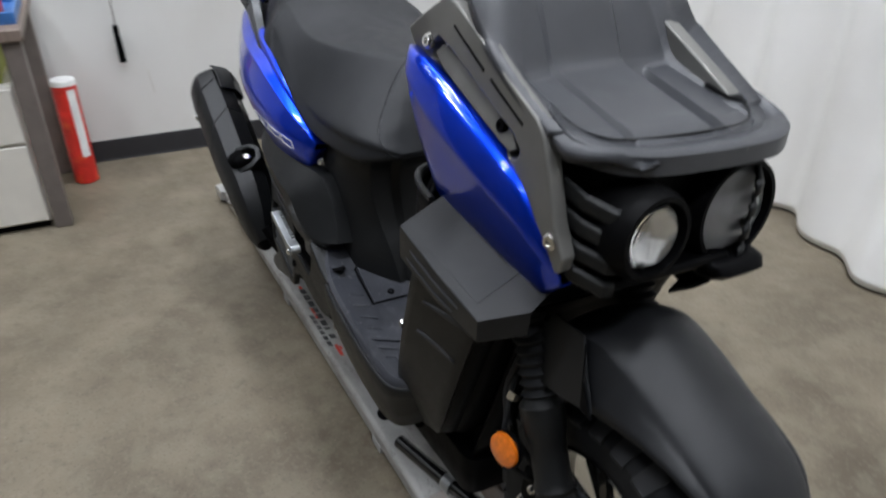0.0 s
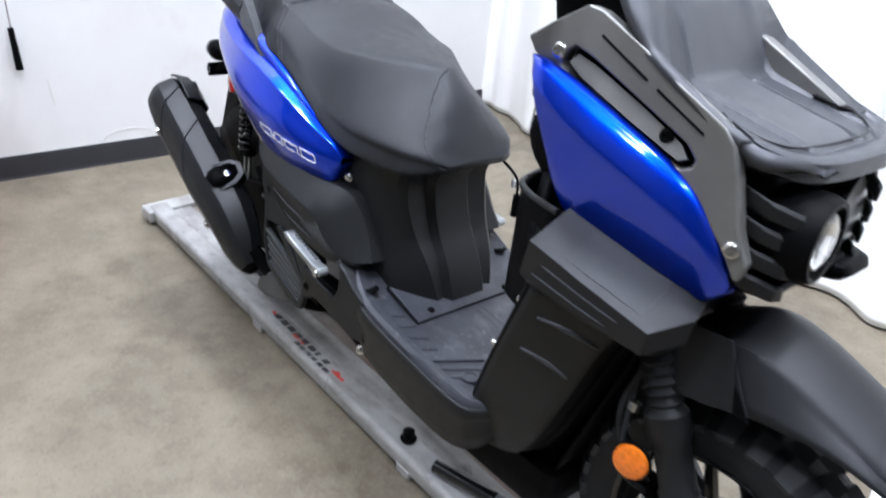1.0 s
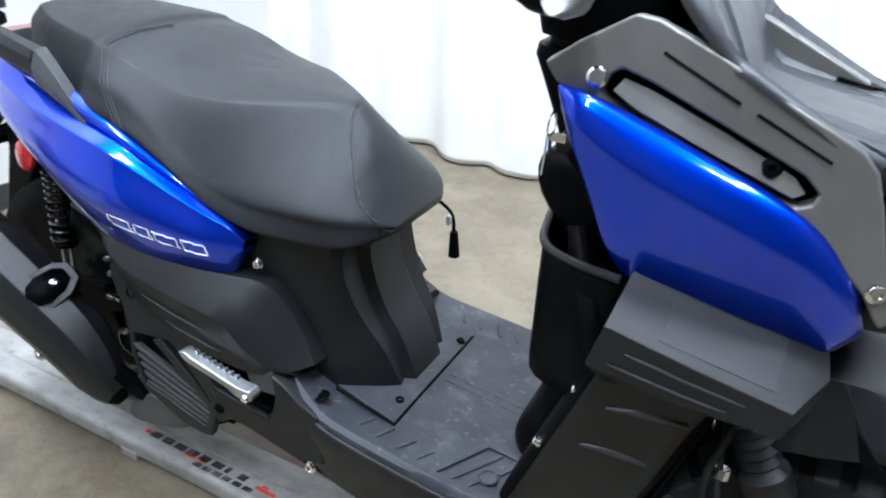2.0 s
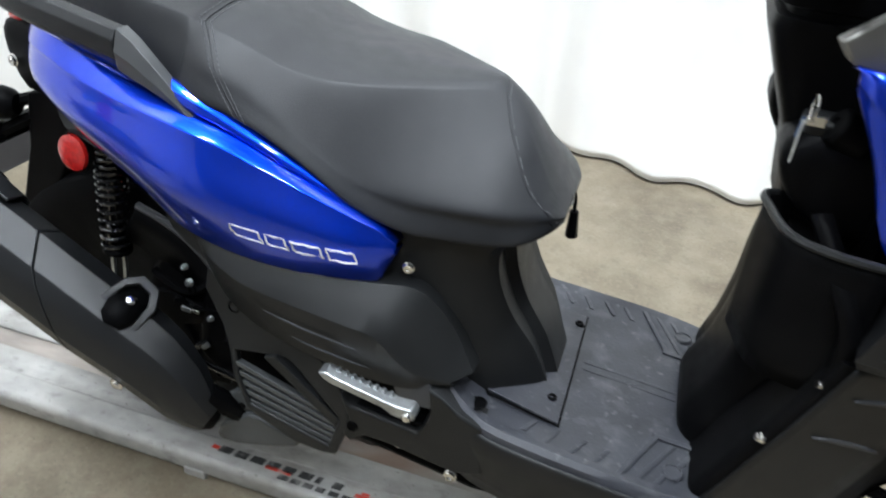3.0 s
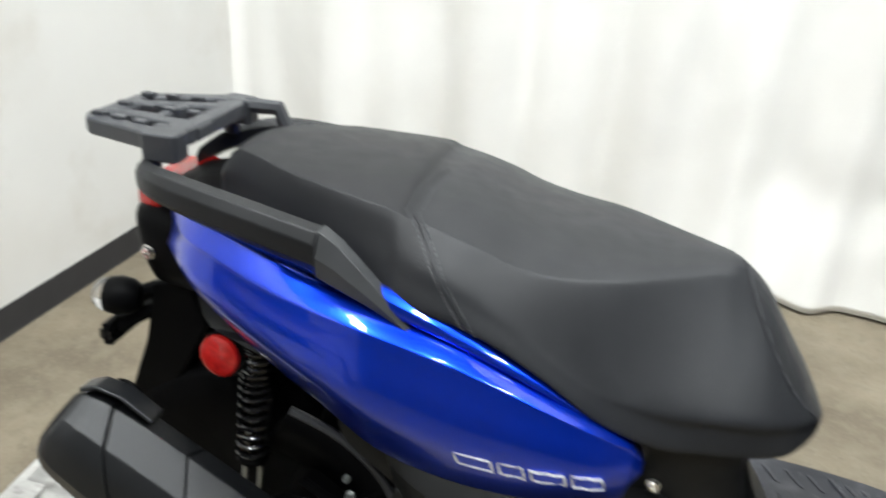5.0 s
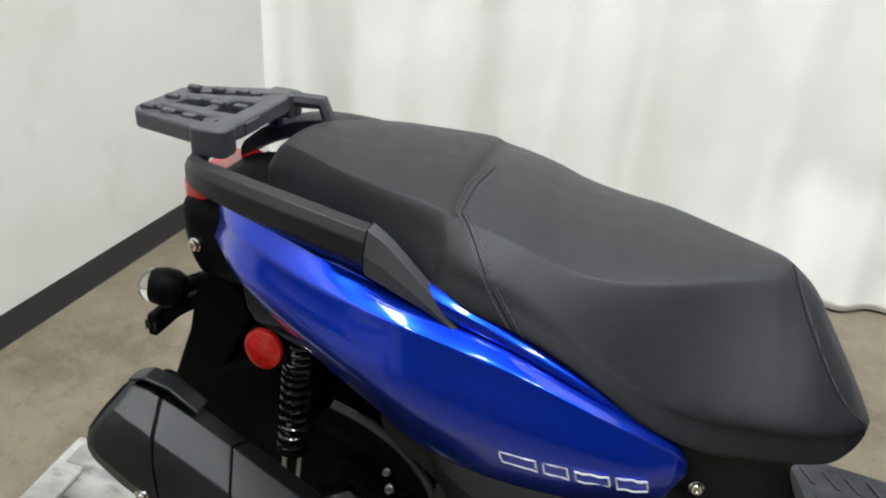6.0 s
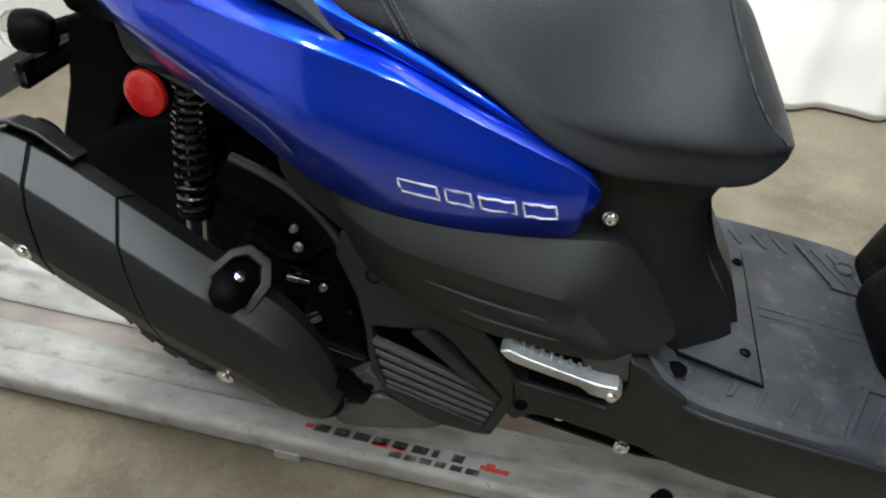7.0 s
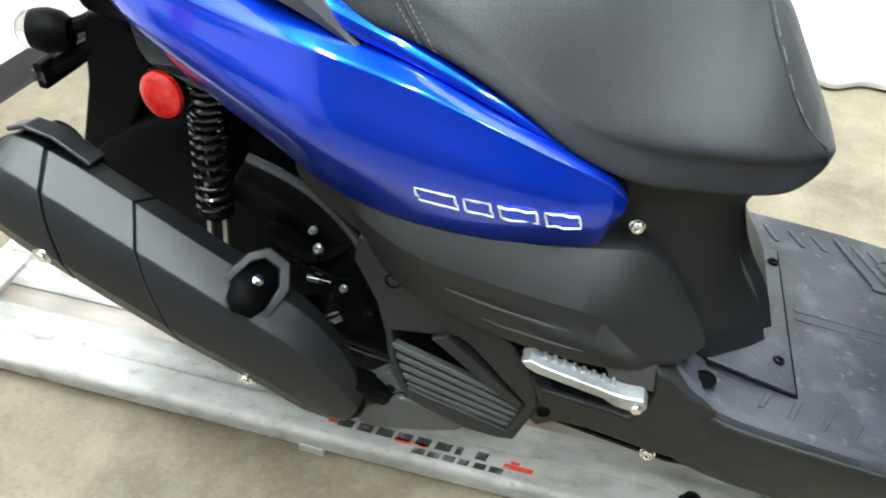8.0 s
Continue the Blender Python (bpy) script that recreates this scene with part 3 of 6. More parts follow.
for s in (-1, 1):
    ind = part("indicator", turned([(0.006, -0.02), (0.016, -0.018), (0.023, -0.008), (0.026, 0.008), (0.024, 0.022), (0.023, 0.024)], (-0.176, s * 0.085, 0.590), (-1, s * 0.25, 0.02), 16), M_BLACK, scooter, "black turn indicator with a clear lens")
    part("lens", turned([(0.0225, 0.0), (0.021, 0.008), (0.014, 0.015), (0.003, 0.017)], (-0.200, s * 0.091, 0.5905), (-1, s * 0.25, 0.02), 16), M_CLEAR, ind, "clear lens")
    part("indicator_stem", rod([(-0.172, s * 0.08, 0.59), (-0.135, s * 0.05, 0.60)], 0.010, 8), M_BLACK, scooter)
flap = [(-0.09, 0.625), (-0.145, 0.61), (-0.165, 0.52), (-0.225, 0.36), (-0.25, 0.29), (-0.237, 0.288), (-0.20, 0.345), (-0.115, 0.47), (-0.07, 0.56)]
part("rear_mudguard", slab(flap, 0.15, lambda u, v, w: Vector((u, w - 0.075 * (1 - 0.25 * (0.62 - v)), v))), M_BLACK, scooter, "long black rear mudguard", bevel=0.006)
part("plate_bracket", block(-0.200, -0.187, -0.112, 0.112, 0.526, 0.558), M_BLACK, scooter, "black number plate bracket with slots", bevel=0.003)
for y in (-0.10, 0.10):
    part("bracket_slot", block(-0.203, -0.1865, y - 0.012, y + 0.012, 0.535, 0.549), M_GLOSS, scooter)
part("bracket_arm", rod([(-0.195, -0.09, 0.543), (-0.145, -0.06, 0.572)], 0.011, 6), M_BLACK, scooter)
part("bracket_arm", rod([(-0.195, 0.09, 0.543), (-0.145, 0.06, 0.572)], 0.011, 6), M_BLACK, scooter)
for s in (-1, 1):
    refl = part("side_reflector", turned([(0.028, -0.008), (0.0298, -0.002), (0.029, 0.002)], (-0.020, s * 0.128, 0.563), (-0.12, s, 0.12), 28), M_BLACK, scooter, "round red side reflector")
    part("reflector_lens", turned([(0.027, 0.0), (0.026, 0.005), (0.019, 0.0075), (0.002, 0.0085)], (-0.0202, s * 0.13, 0.5632), (-0.12, s, 0.12), 28), M_RED, refl, "ribbed red lens")

# --- under-seat body
BODY = [(0.335, 0.30, 0.706, 0.165, 0.078), (0.40, 0.27, 0.678, 0.165, 0.090), (0.45, 0.22, 0.644, 0.160, 0.100), (0.50, 0.15, 0.622, 0.155, 0.108), (0.545, 0.13, 0.614, 0.148, 0.110), (0.575, 0.06, 0.628, 0.142, 0.112), (0.592, 0.0, 0.640, 0.135, 0.112), (0.605, -0.05, 0.60, 0.115, 0.10), (0.70, -0.07, 0.36, 0.09, 0.14), (0.735, -0.035, 0.22, 0.07, 0.13)]


def facet_ring(x0, x1, wr, wf, z):
    """Across the seat base: a blunt front with a raised middle and hollow cheeks."""
    half = [(x0, -wr), (x0 + (x1 - x0) * 0.45, -wr - 0.002), (x1 - 0.075, -(wr + wf) / 2 - 0.006), (x1 - 0.026, -wf - 0.004), (x1 - 0.012, -wf + 0.012), (x1 - 0.016, -0.052), (x1 - 0.002, -0.040)]
    return [Vector((x, y, z)) for x, y in half + [(x, -y) for x, y in half[::-1]]]


part("seat_base", sheet(refine([facet_ring(x0, x1, wr, wf, z) for z, x0, x1, wr, wf in BODY], 3, 1), ring=True, caps=True), M_SHIELD, scooter, "charcoal body shell below the seat", bevel=0.005, segs=3, smooth=40)
for s in (-1, 1):
    bolt((0.50, s * 0.157, 0.535), (0.1, s, 0.1), 0.0065, M_CHROME, scooter)

# --- engine side covers
COVER = [  # top, crease, foot
    ((0.200, -0.176, 0.536), (0.214, -0.186, 0.508), (0.222, -0.170, 0.455)), ((0.25, -0.190, 0.526), (0.250, -0.208, 0.502), (0.25, -0.182, 0.425)),
    ((0.30, -0.199, 0.521), (0.302, -0.222, 0.489), (0.30, -0.197, 0.400)), ((0.39, -0.197, 0.517), (0.385, -0.226, 0.479), (0.39, -0.209, 0.386)),
    ((0.46, -0.182, 0.516), (0.445, -0.225, 0.471), (0.46, -0.213, 0.381)), ((0.512, -0.168, 0.514), (0.486, -0.221, 0.462), (0.505, -0.213, 0.381)),
    ((0.545, -0.160, 0.490), (0.510, -0.218, 0.437), (0.528, -0.211, 0.383)), ((0.575, -0.158, 0.450), (0.538, -0.209, 0.413), (0.549, -0.206, 0.386)), ((0.602, -0.165, 0.405), (0.578, -0.190, 0.398), (0.584, -0.190, 0.391))]


def cover_at(u, f):
    """A point of the side cover: u along its columns, f from 0 (crease) to 1 (foot)."""
    i = min(len(COVER) - 2, int(u))
    a, b = [Vector(COVER[k][1]).lerp(Vector(COVER[k][2]), f) for k in (i, i + 1)]
    return a.lerp(b, u - i)


cov = []
for t, c, f in COVER:
    t, c, f = Vector(t), Vector(c), Vector(f) + Vector((0, 0.007 if t[0] > 0.28 else 0, 0))
    cov.append([t + Vector((0, 0.05, -0.004)), t, t.lerp(c, 0.5) + Vector((0, -0.002, 0.001)), t.lerp(c, 0.97), c.lerp(f, 0.03), c.lerp(f, 0.5) + Vector((0, -0.002, 0)), f, f + Vector((0, 0.05, 0.004))])
COVERP = both("side_cover", sheet(refine(cov, 3, 1)), M_COVER, scooter, "charcoal plastic engine side cover", solid=0.003, smooth=24, bevel=0.0015)


def groove(pts, r, mat_, parent, name="groove"):
    return part(name, rod(pts, r, 6), mat_, parent)


for u0, u1, f in ((2.3, 4.2, 0.34), (2.75, 4.5, 0.64)):
    groove([cover_at(u0 + (u1 - u0) * k / 6, f) + Vector((0, -0.0028, 0)) for k in range(7)], [0.0004, 0.0012, 0.0014, 0.0014, 0.0014, 0.0012, 0.0004], M_DECK, COVERP[0])
part("side_facet", slab([(0.498, 0.396), (0.556, 0.398), (0.563, 0.356), (0.516, 0.350)], 0.006, lambda u, v, w: Vector((u, -0.196 - w, v))), M_DECK, scooter, "flat grey facet behind the foot peg", bevel=0.002)

# --- fan cowl with slats
fan_out = [(0.222, 0.470), (0.300, 0.440), (0.372, 0.412), (0.400, 0.372), (0.438, 0.325), (0.446, 0.285), (0.425, 0.212), (0.405, 0.208), (0.360, 0.210), (0.282, 0.248), (0.262, 0.306), (0.255, 0.345), (0.243, 0.385), (0.215, 0.435)]
fan_hole = [(0.265, 0.349), (0.343, 0.361), (0.353, 0.356), (0.430, 0.285), (0.413, 0.227), (0.287, 0.261), (0.272, 0.305)]
part("fan_cowl", plate(fan_out, lambda u, v: Vector((u, -0.184 - 0.02 * min(1, max(0, (0.43 - v) / 0.13)), v)), [fan_hole]), M_COVER, scooter, "charcoal fan cowl with slanted slats", solid=0.014, bevel=0.004, smooth=30, face=(0, -1, 0))
# black plate gives the deep shade between the slats
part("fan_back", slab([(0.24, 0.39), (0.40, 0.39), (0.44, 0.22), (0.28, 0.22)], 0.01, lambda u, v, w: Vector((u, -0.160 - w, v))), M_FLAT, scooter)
# slats greyer than the cowl, standing in for their lit top edges
for k in range(5):
    x0, z0, x1, z1 = 0.266 + 0.0045 * k, 0.332 - 0.0165 * k, 0.427 - 0.0025 * k, 0.281 - 0.0115 * k
    part("fan_slat", slab([(x0, z0), (x1, z1), (x1, z1 - 0.007), (x0, z0 - 0.009)], 0.013, lambda u, v, w: Vector((u, -0.186 - w, v + 0.3 * w - 0.004))), M_GREYGUARD, scooter, bevel=0.0012)
part("fan_brace", slab([(0.312, 0.356), (0.330, 0.364), (0.430, 0.280), (0.422, 0.266)], 0.018, lambda u, v, w: Vector((u, -0.183 - w, v))), M_COVER, scooter, bevel=0.002)
part("fan_mount_hole", turned([(0.010, 0.0), (0.008, 0.002), (0.0075, 0.002), (0.007, -0.001), (0.0004, -0.001)], (0.262, -0.1865, 0.418), (0, -1, 0.15), 14), M_FLAT, scooter)
tray_out = [(0.430, 0.338), (0.446, 0.323), (0.546, 0.311), (0.557, 0.334), (0.561, 0.358), (0.555, 0.394), (0.575, 0.384), (0.600, 0.361), (0.632, 0.344), (0.640, 0.256), (0.600, 0.250), (0.560, 0.262), (0.505, 0.272), (0.470, 0.272), (0.448, 0.252), (0.436, 0.262), (0.444, 0.300)]
TRAY = part("peg_tray", slab(tray_out, 0.045, lambda u, v, w: Vector((u, -0.163 - w + 0.13 * max(0, u - 0.572) + 0.05 * max(0, 0.30 - v), v))), M_COVER, scooter, "charcoal moulding under and behind the foot peg", bevel=0.005, segs=3)
part("tray_hole", turned([(0.009, 0.0), (0.0075, 0.002), (0.0065, 0.002), (0.006, 0.0005), (0.0004, 0.0005)], (0.452, -0.2085, 0.287), (0, -1, 0.05), 14), M_FLAT, TRAY)
part("tray_floor", block(0.432, 0.556, -0.200, -0.150, 0.318, 0.322), M_BLACK, TRAY)
part("tray_back", block(0.405, 0.560, -0.172, -0.160, 0.318, 0.395), M_BLACK, TRAY)
part("lower_guard", slab([(0.214, 0.156), (0.221, 0.178), (0.272, 0.222), (0.292, 0.222), (0.366, 0.198), (0.352, 0.184), (0.322, 0.171), (0.252, 0.149), (0.226, 0.147)], 0.020, lambda u, v, w: Vector((u, -0.172 - w, v))), M_GREYGUARD, scooter, "mid grey plastic guard under the fan cowl", bevel=0.006, segs=3)
part("guard_flange", slab([(0.212, 0.215), (0.256, 0.258), (0.275, 0.246), (0.283, 0.228), (0.221, 0.186)], 0.020, lambda u, v, w: Vector((u, -0.164 - w, v))), M_GREYGUARD, scooter, "grey mounting flange beside the fan cowl", bevel=0.004)
part("flange_hole", turned([(0.007, 0.0), (0.006, 0.0015), (0.0055, 0.0015), (0.005, 0.0005), (0.0004, 0.0005)], (0.260, -0.1842, 0.228), (0, -1, 0.1), 12), M_FLAT, scooter)

# --- folding foot pegs
for s in (-1, 1):
    peg = part("foot_peg", slab([(0.416, 0.402), (0.424, 0.394), (0.434, 0.389), (0.506, 0.375), (0.520, 0.367), (0.538, 0.365), (0.550, 0.369), (0.552, 0.377), (0.546, 0.385), (0.526, 0.384), (0.508, 0.387), (0.44, 0.401), (0.427, 0.406)], 0.022, lambda u, v, w: Vector((u, s * (0.222 + w), v))), M_ALLOY, scooter, "folded silver aluminium passenger foot peg", bevel=0.003, segs=2)
    for row in (0, 1):
        for k in range(8):
            x = 0.437 + 0.0105 * k
            part("peg_rib", slab([(x, 0), (x + 0.006, 0), (x + 0.0045, 0.0042), (x + 0.0015, 0.0042)], 0.007, lambda u, v, w: Vector((u, s * (0.224 + 0.011 * row + w), 0.3995 - 0.2 * (u - 0.445) + v - 0.004 * row))), M_ALLOY, peg)
    part("peg_pin", turned([(0.006, -0.012), (0.006, 0.006), (0.004, 0.008)], (0.541, s * 0.241, 0.372), (0, s, 0.2), 12), M_CHROME, peg)

# --- footboard
BOARD = [(0.535, 0.392, 0.178, 0.26), (0.57, 0.386, 0.186, 0.245), (0.60, 0.366, 0.194, 0.225), (0.635, 0.347, 0.200, 0.212), (0.70, 0.339, 0.204, 0.202), (0.80, 0.331, 0.206, 0.196), (0.88, 0.323, 0.203, 0.196), (0.925, 0.319, 0.190, 0.21), (0.955, 0.325, 0.15, 0.24)]
board_rows = []
for x, zt, w, zb in BOARD:
    half = [(-0.10, zb), (-(w - 0.028), zb + 0.004), (-(w - 0.010), zb + 0.05), (-w, zt - 0.022), (-w + 0.003, zt - 0.004), (-w + 0.010, zt + 0.002), (-w + 0.022, zt - 0.001), (-w + 0.03, zt - 0.004), (-0.08, zt - 0.004)]
    board_rows.append([Vector((x, y, z)) for y, z in half + [(-y, z) for y, z in half[::-1]]])
BOARDP = part("footboard", sheet(refine(board_rows, 4, 1), ring=True, caps=True), M_FLOORMAT, scooter, "scuffed dark grey ribbed plastic footboard", smooth=40)


def board_z(x):
    for a, b in zip(BOARD, BOARD[1:]):
        if a[0] <= x <= b[0]:
            return a[1] + (b[1] - a[1]) * (x - a[0]) / (b[0] - a[0]) - 0.004
    return 0.32


def on_board(u, v, w):
    return Vector((u, v, board_z(u) + w))


for s in (-1, 1):
    rows = []
    for x, zt, w, zb in BOARD[1:]:
        rows.append([(x, s * (w + 0.001), zt - 0.012), (x, s * (w + 0.004), zt - 0.03), (x, s * (w - 0.004), zb + 0.06), (x, s * (w - 0.022), zb)])
    part("side_skirt", sheet(refine(rows, 4, 2)), M_COVER, scooter, "charcoal footboard side skirt", solid=0.004, smooth=50)
part("battery_hatch", slab([(0.62, -0.132), (0.60, -0.09), (0.60, 0.09), (0.62, 0.118), (0.722, 0.118), (0.722, -0.139)], 0.004, lambda u, v, w: on_board(u, v, w - 0.0005)), M_FLOORMAT, BOARDP, "flat hatch in the footboard", bevel=0.0012, smooth=30)
for q in ([(0.722, -0.142), (0.7245, -0.142), (0.7245, 0.121), (0.722, 0.121)], [(0.60, -0.098), (0.62, -0.1385), (0.722, -0.1425), (0.722, -0.1395), (0.622, -0.1355), (0.602, -0.096)]):
    part("hatch_gap", slab(q, 0.0012, lambda u, v, w: on_board(u, v, w + 0.0002)), M_FLAT, BOARDP)
for x, y in ((0.705, -0.096), (0.713, 0.090)):
    bolt((x, y, board_z(x) + 0.003), (0, 0, 1), 0.007, M_BLACK, BOARDP, "black hatch screw")
for s in (-1, 1):
    for x, y in ((0.878, 0.150), (0.614, 0.168)):
        part("drain_hole", turned([(0.014, 0.0004), (0.0125, 0.0022), (0.0115, 0.0022), (0.011, 0.0006), (0.0004, 0.0006)], (x, s * y, board_z(x) + 0.0025), (-0.25 if x < 0.7 else 0, 0.0, 1), 18), M_FLAT if x < 0.7 else M_FLOORMAT, BOARDP, "round drain hole")
    for (x0, y0), (x1, y1), w, h in (((0.677, 0.171), (0.689, 0.146), 0.007, 0.002), ((0.708, 0.179), (0.722, 0.147), 0.007, 0.002), ((0.740, 0.184), (0.759, 0.149), 0.007, 0.002), ((0.772, 0.186), (0.790, 0.152), 0.007, 0.002),
                                     ((0.806, 0.188), (0.850, 0.096), 0.008, 0.004), ((0.828, 0.188), (0.874, 0.101), 0.007, 0.0025), ((0.851, 0.188), (0.868, 0.156), 0.007, 0.0025), ((0.884, 0.136), (0.898, 0.108), 0.007, 0.0025), ((0.848, 0.092), (0.912, 0.090), 0.008, 0.004)):
        part("board_rib", slab([(x0, s * y0), (x0 + w, s * y0), (x1 + w, s * y1), (x1, s * y1)] if abs(y1 - y0) > 0.01 else [(x0, s * y0), (x1, s * y1), (x1, s * (y1 + w)), (x0, s * (y0 + w))], h, on_board), M_FLOORMAT, BOARDP, bevel=0.0012)
for y in (-0.010, 0.006):
    part("board_rib", slab([(0.735, y), (0.875, y), (0.875, y + 0.006), (0.735, y + 0.006)], 0.0012, on_board), M_FLOORMAT, BOARDP, bevel=0.0006)

# --- leg shield: outer guards, inner cover, pocket
YC = 0.012
SHIELD = [(0.205, 0.895, 0.955, 0.150, 0.13), (0.25, 0.878, 1.01, 0.166, 0.15), (0.32, 0.900, 1.05, 0.190, 0.165), (0.42, 0.932, 1.085, 0.205, 0.168), (0.52, 0.965, 1.115, 0.214, 0.165), (0.585, 0.985, 1.145, 0.218, 0.160)]
part("leg_shield", sheet(refine([soft_ring(x0, x1, wr, wf, z, r=0.025, yc=YC) for z, x0, x1, wr, wf in SHIELD], 3, 1), ring=True, caps=True), M_BLACK, scooter, "black lower leg shield", smooth=40)
for s in (-1, 1):
    skin = []
    for z, x0, x1, wr, wf in SHIELD:
        skin.append([Vector((x0 + (x1 - x0) * f, s * (wr + (wf - wr) * f + 0.002) + YC, z)) for f in (0.10, 0.3, 0.6, 0.93)])
    part("shield_side", sheet(refine(skin, 4, 2)), M_SHIELD, scooter, "charcoal outer skin of the leg shield", solid=0.004, smooth=50, face=(0, s, 0))
# solid black block stands in for the shade at the shield's front
part("shield_front", sheet(refine([soft_ring(x1 - 0.06, x1 + 0.008, wf - 0.012, wf - 0.022, z, r=0.02, yc=YC) for z, x0, x1, wr, wf in SHIELD], 3, 1), ring=True, caps=True), M_FLAT, scooter, "black block for the shade in front of the leg shield", smooth=40)
GUARD = [  # from the underside outwards and up to the blue panel, each from the rear to the front tip
    [(1.030, -0.120, 0.582), (1.030, -0.160, 0.580), (1.10, -0.158, 0.575), (1.160, -0.150, 0.572), (1.180, -0.110, 0.574)],
    [(1.020, -0.120, 0.590), (0.998, -0.205, 0.588), (1.09, -0.203, 0.582), (1.171, -0.190, 0.578), (1.196, -0.138, 0.584)],
    [(1.012, -0.120, 0.604), (0.988, -0.217, 0.604), (1.09, -0.216, 0.596), (1.184, -0.206, 0.588), (1.209, -0.150, 0.599)],
    [(1.020, -0.120, 0.660), (1.002, -0.226, 0.661), (1.09, -0.221, 0.643), (1.187, -0.210, 0.622), (1.213, -0.152, 0.636)],
    [(1.030, -0.110, 0.700), (1.009, -0.166, 0.699), (1.09, -0.150, 0.684), (1.186, -0.126, 0.665), (1.203, -0.110, 0.660)]]
both("leg_guard_head", sheet([[Vector(p) for p in r] for r in GUARD]), M_GUARD, scooter, "angular charcoal upper leg guard", smooth=22, solid=0.006, bevel=0.006, segs=3, face=(0, -1, 0))


def guard_at(u, v, lift=0.0):
    """A point of the guard's skin: u along it from 0 to 1, v from row to row."""
    i, f = min(3, int(v)), v - min(3, int(v))
    k = min(3, 1 + int(u * 2)) if u < 1 else 2
    k = min(2, k)
    g = u * 2 - (k - 1)
    a, b = [Vector(GUARD[q][k]).lerp(Vector(GUARD[q][k + 1]), g) for q in (i, i + 1)]
    n = (Vector(GUARD[i][k + 1]) - Vector(GUARD[i][k])).cross(Vector(GUARD[i + 1][k]) - Vector(GUARD[i][k])).normalized()
    return a.lerp(b, f) + n * (-lift if n.y > 0 else lift)


def shield_y(x, z):
    for a, b in zip(SHIELD, SHIELD[1:]):
        if a[0] <= z <= b[0]:
            t = (z - a[0]) / (b[0] - a[0])
            x0, x1, wr, wf = [p + (q - p) * t for p, q in zip(a[1:], b[1:])]
            return -(wr + (wf - wr) * (x - x0) / (x1 - x0)) + YC
    x0, x1, wr, wf = 0.982, 1.208, 0.239, 0.156
    return -(wr + (wf - wr) * (x - x0) / (x1 - x0)) + YC


for a, b in (((1.016, 0.540), (1.102, 0.530)), ((0.996, 0.475), (1.071, 0.460))):
    n = 8
    top = [Vector((a[0] + (b[0] - a[0]) * k / n, 0, a[1] + (b[1] - a[1]) * k / n + 0.007 * math.sin(math.pi * k / n))) for k in range(n + 1)]
    low = [Vector((p.x, 0, p.z - 0.009 * math.sin(math.pi * k / n) - 0.0005)) for k, p in enumerate(top)]
    part("vent_slit", sheet([[Vector((p.x, shield_y(p.x, p.z) - o, p.z)) for p in row] for row, o in ((top, 0.001), (low, 0.006))]), M_DECK, scooter, "pointed lighter slit in the leg shield", solid=0.003)
for v, u0, u1 in ((2.62, 0.16, 0.80), (2.22, 0.10, 0.72)):
    groove([guard_at(u0 + (u1 - u0) * k / 8, v, 0.0005) for k in range(9)], [0.0006] + [0.0015] * 7 + [0.0006], M_DECK, scooter)
# paler plate: light falling on the guard's upper facet, put into the colour
step = [[guard_at(u, v, 0.0004) for u in (0.30, 0.5, 0.72, 0.90)] for v in (3.16, 3.5, 3.86)]
part("guard_step", sheet(step), M_LITGUARD, scooter, "flat facet of the leg guard, its lit look put into a paler grey", solid=0.001, smooth=0, face=(0, -1, 0.5))

# inner leg shield towards the rider
INNER = [(0.21, 0.955, 0.08, 0.10), (0.275, 0.900, 0.09, 0.10), (0.335, 0.874, 0.095, 0.115), (0.385, 0.892, 0.095, 0.13), (0.46, 0.908, 0.10, 0.15), (0.56, 0.918, 0.115, 0.17), (0.65, 0.916, 0.13, 0.175), (0.672, 0.916, 0.135, 0.178)]
part("inner_shield", sheet(refine([soft_ring(x0, 1.04, w, w2, z, r=0.045, yc=YC) for z, x0, w, w2 in INNER], 3, 1), ring=True, caps=True), M_BLACK, scooter, "black inner leg shield facing the rider", smooth=50)
for s in (-1, 1):
    edge = ((0.300, 0.930, 0.165), (0.335, 0.962, 0.176), (0.39, 0.982, 0.186), (0.50, 0.998, 0.196), (0.60, 0.998, 0.202), (0.660, 0.974, 0.185), (0.715, 0.940, 0.135))
    if s > 0:
        edge = ((0.300, 0.928, 0.185), (0.335, 0.930, 0.180), (0.39, 0.936, 0.166), (0.47, 0.938, 0.138), (0.56, 0.934, 0.103), (0.65, 0.938, 0.090), (0.73, 0.915, 0.090))
    wing = [[(x, s * y + YC, z), (x - 0.004, s * (y - 0.025) + YC, z), (min(x, 0.965), s * min(0.09, y - 0.05) + YC, z)] for z, x, y in edge]
    part("shield_wing", sheet(refine(wing, 4, 3)), M_BLACK, scooter, "black side wing of the inner leg shield", solid=0.02, smooth=50)
for x, y, z in ((0.986, -0.19, 0.547), (0.952, -0.188, 0.452)):
    bolt((x - 0.006, y, z), (-1, -0.2, 0.2), 0.005, M_CHROME, scooter)
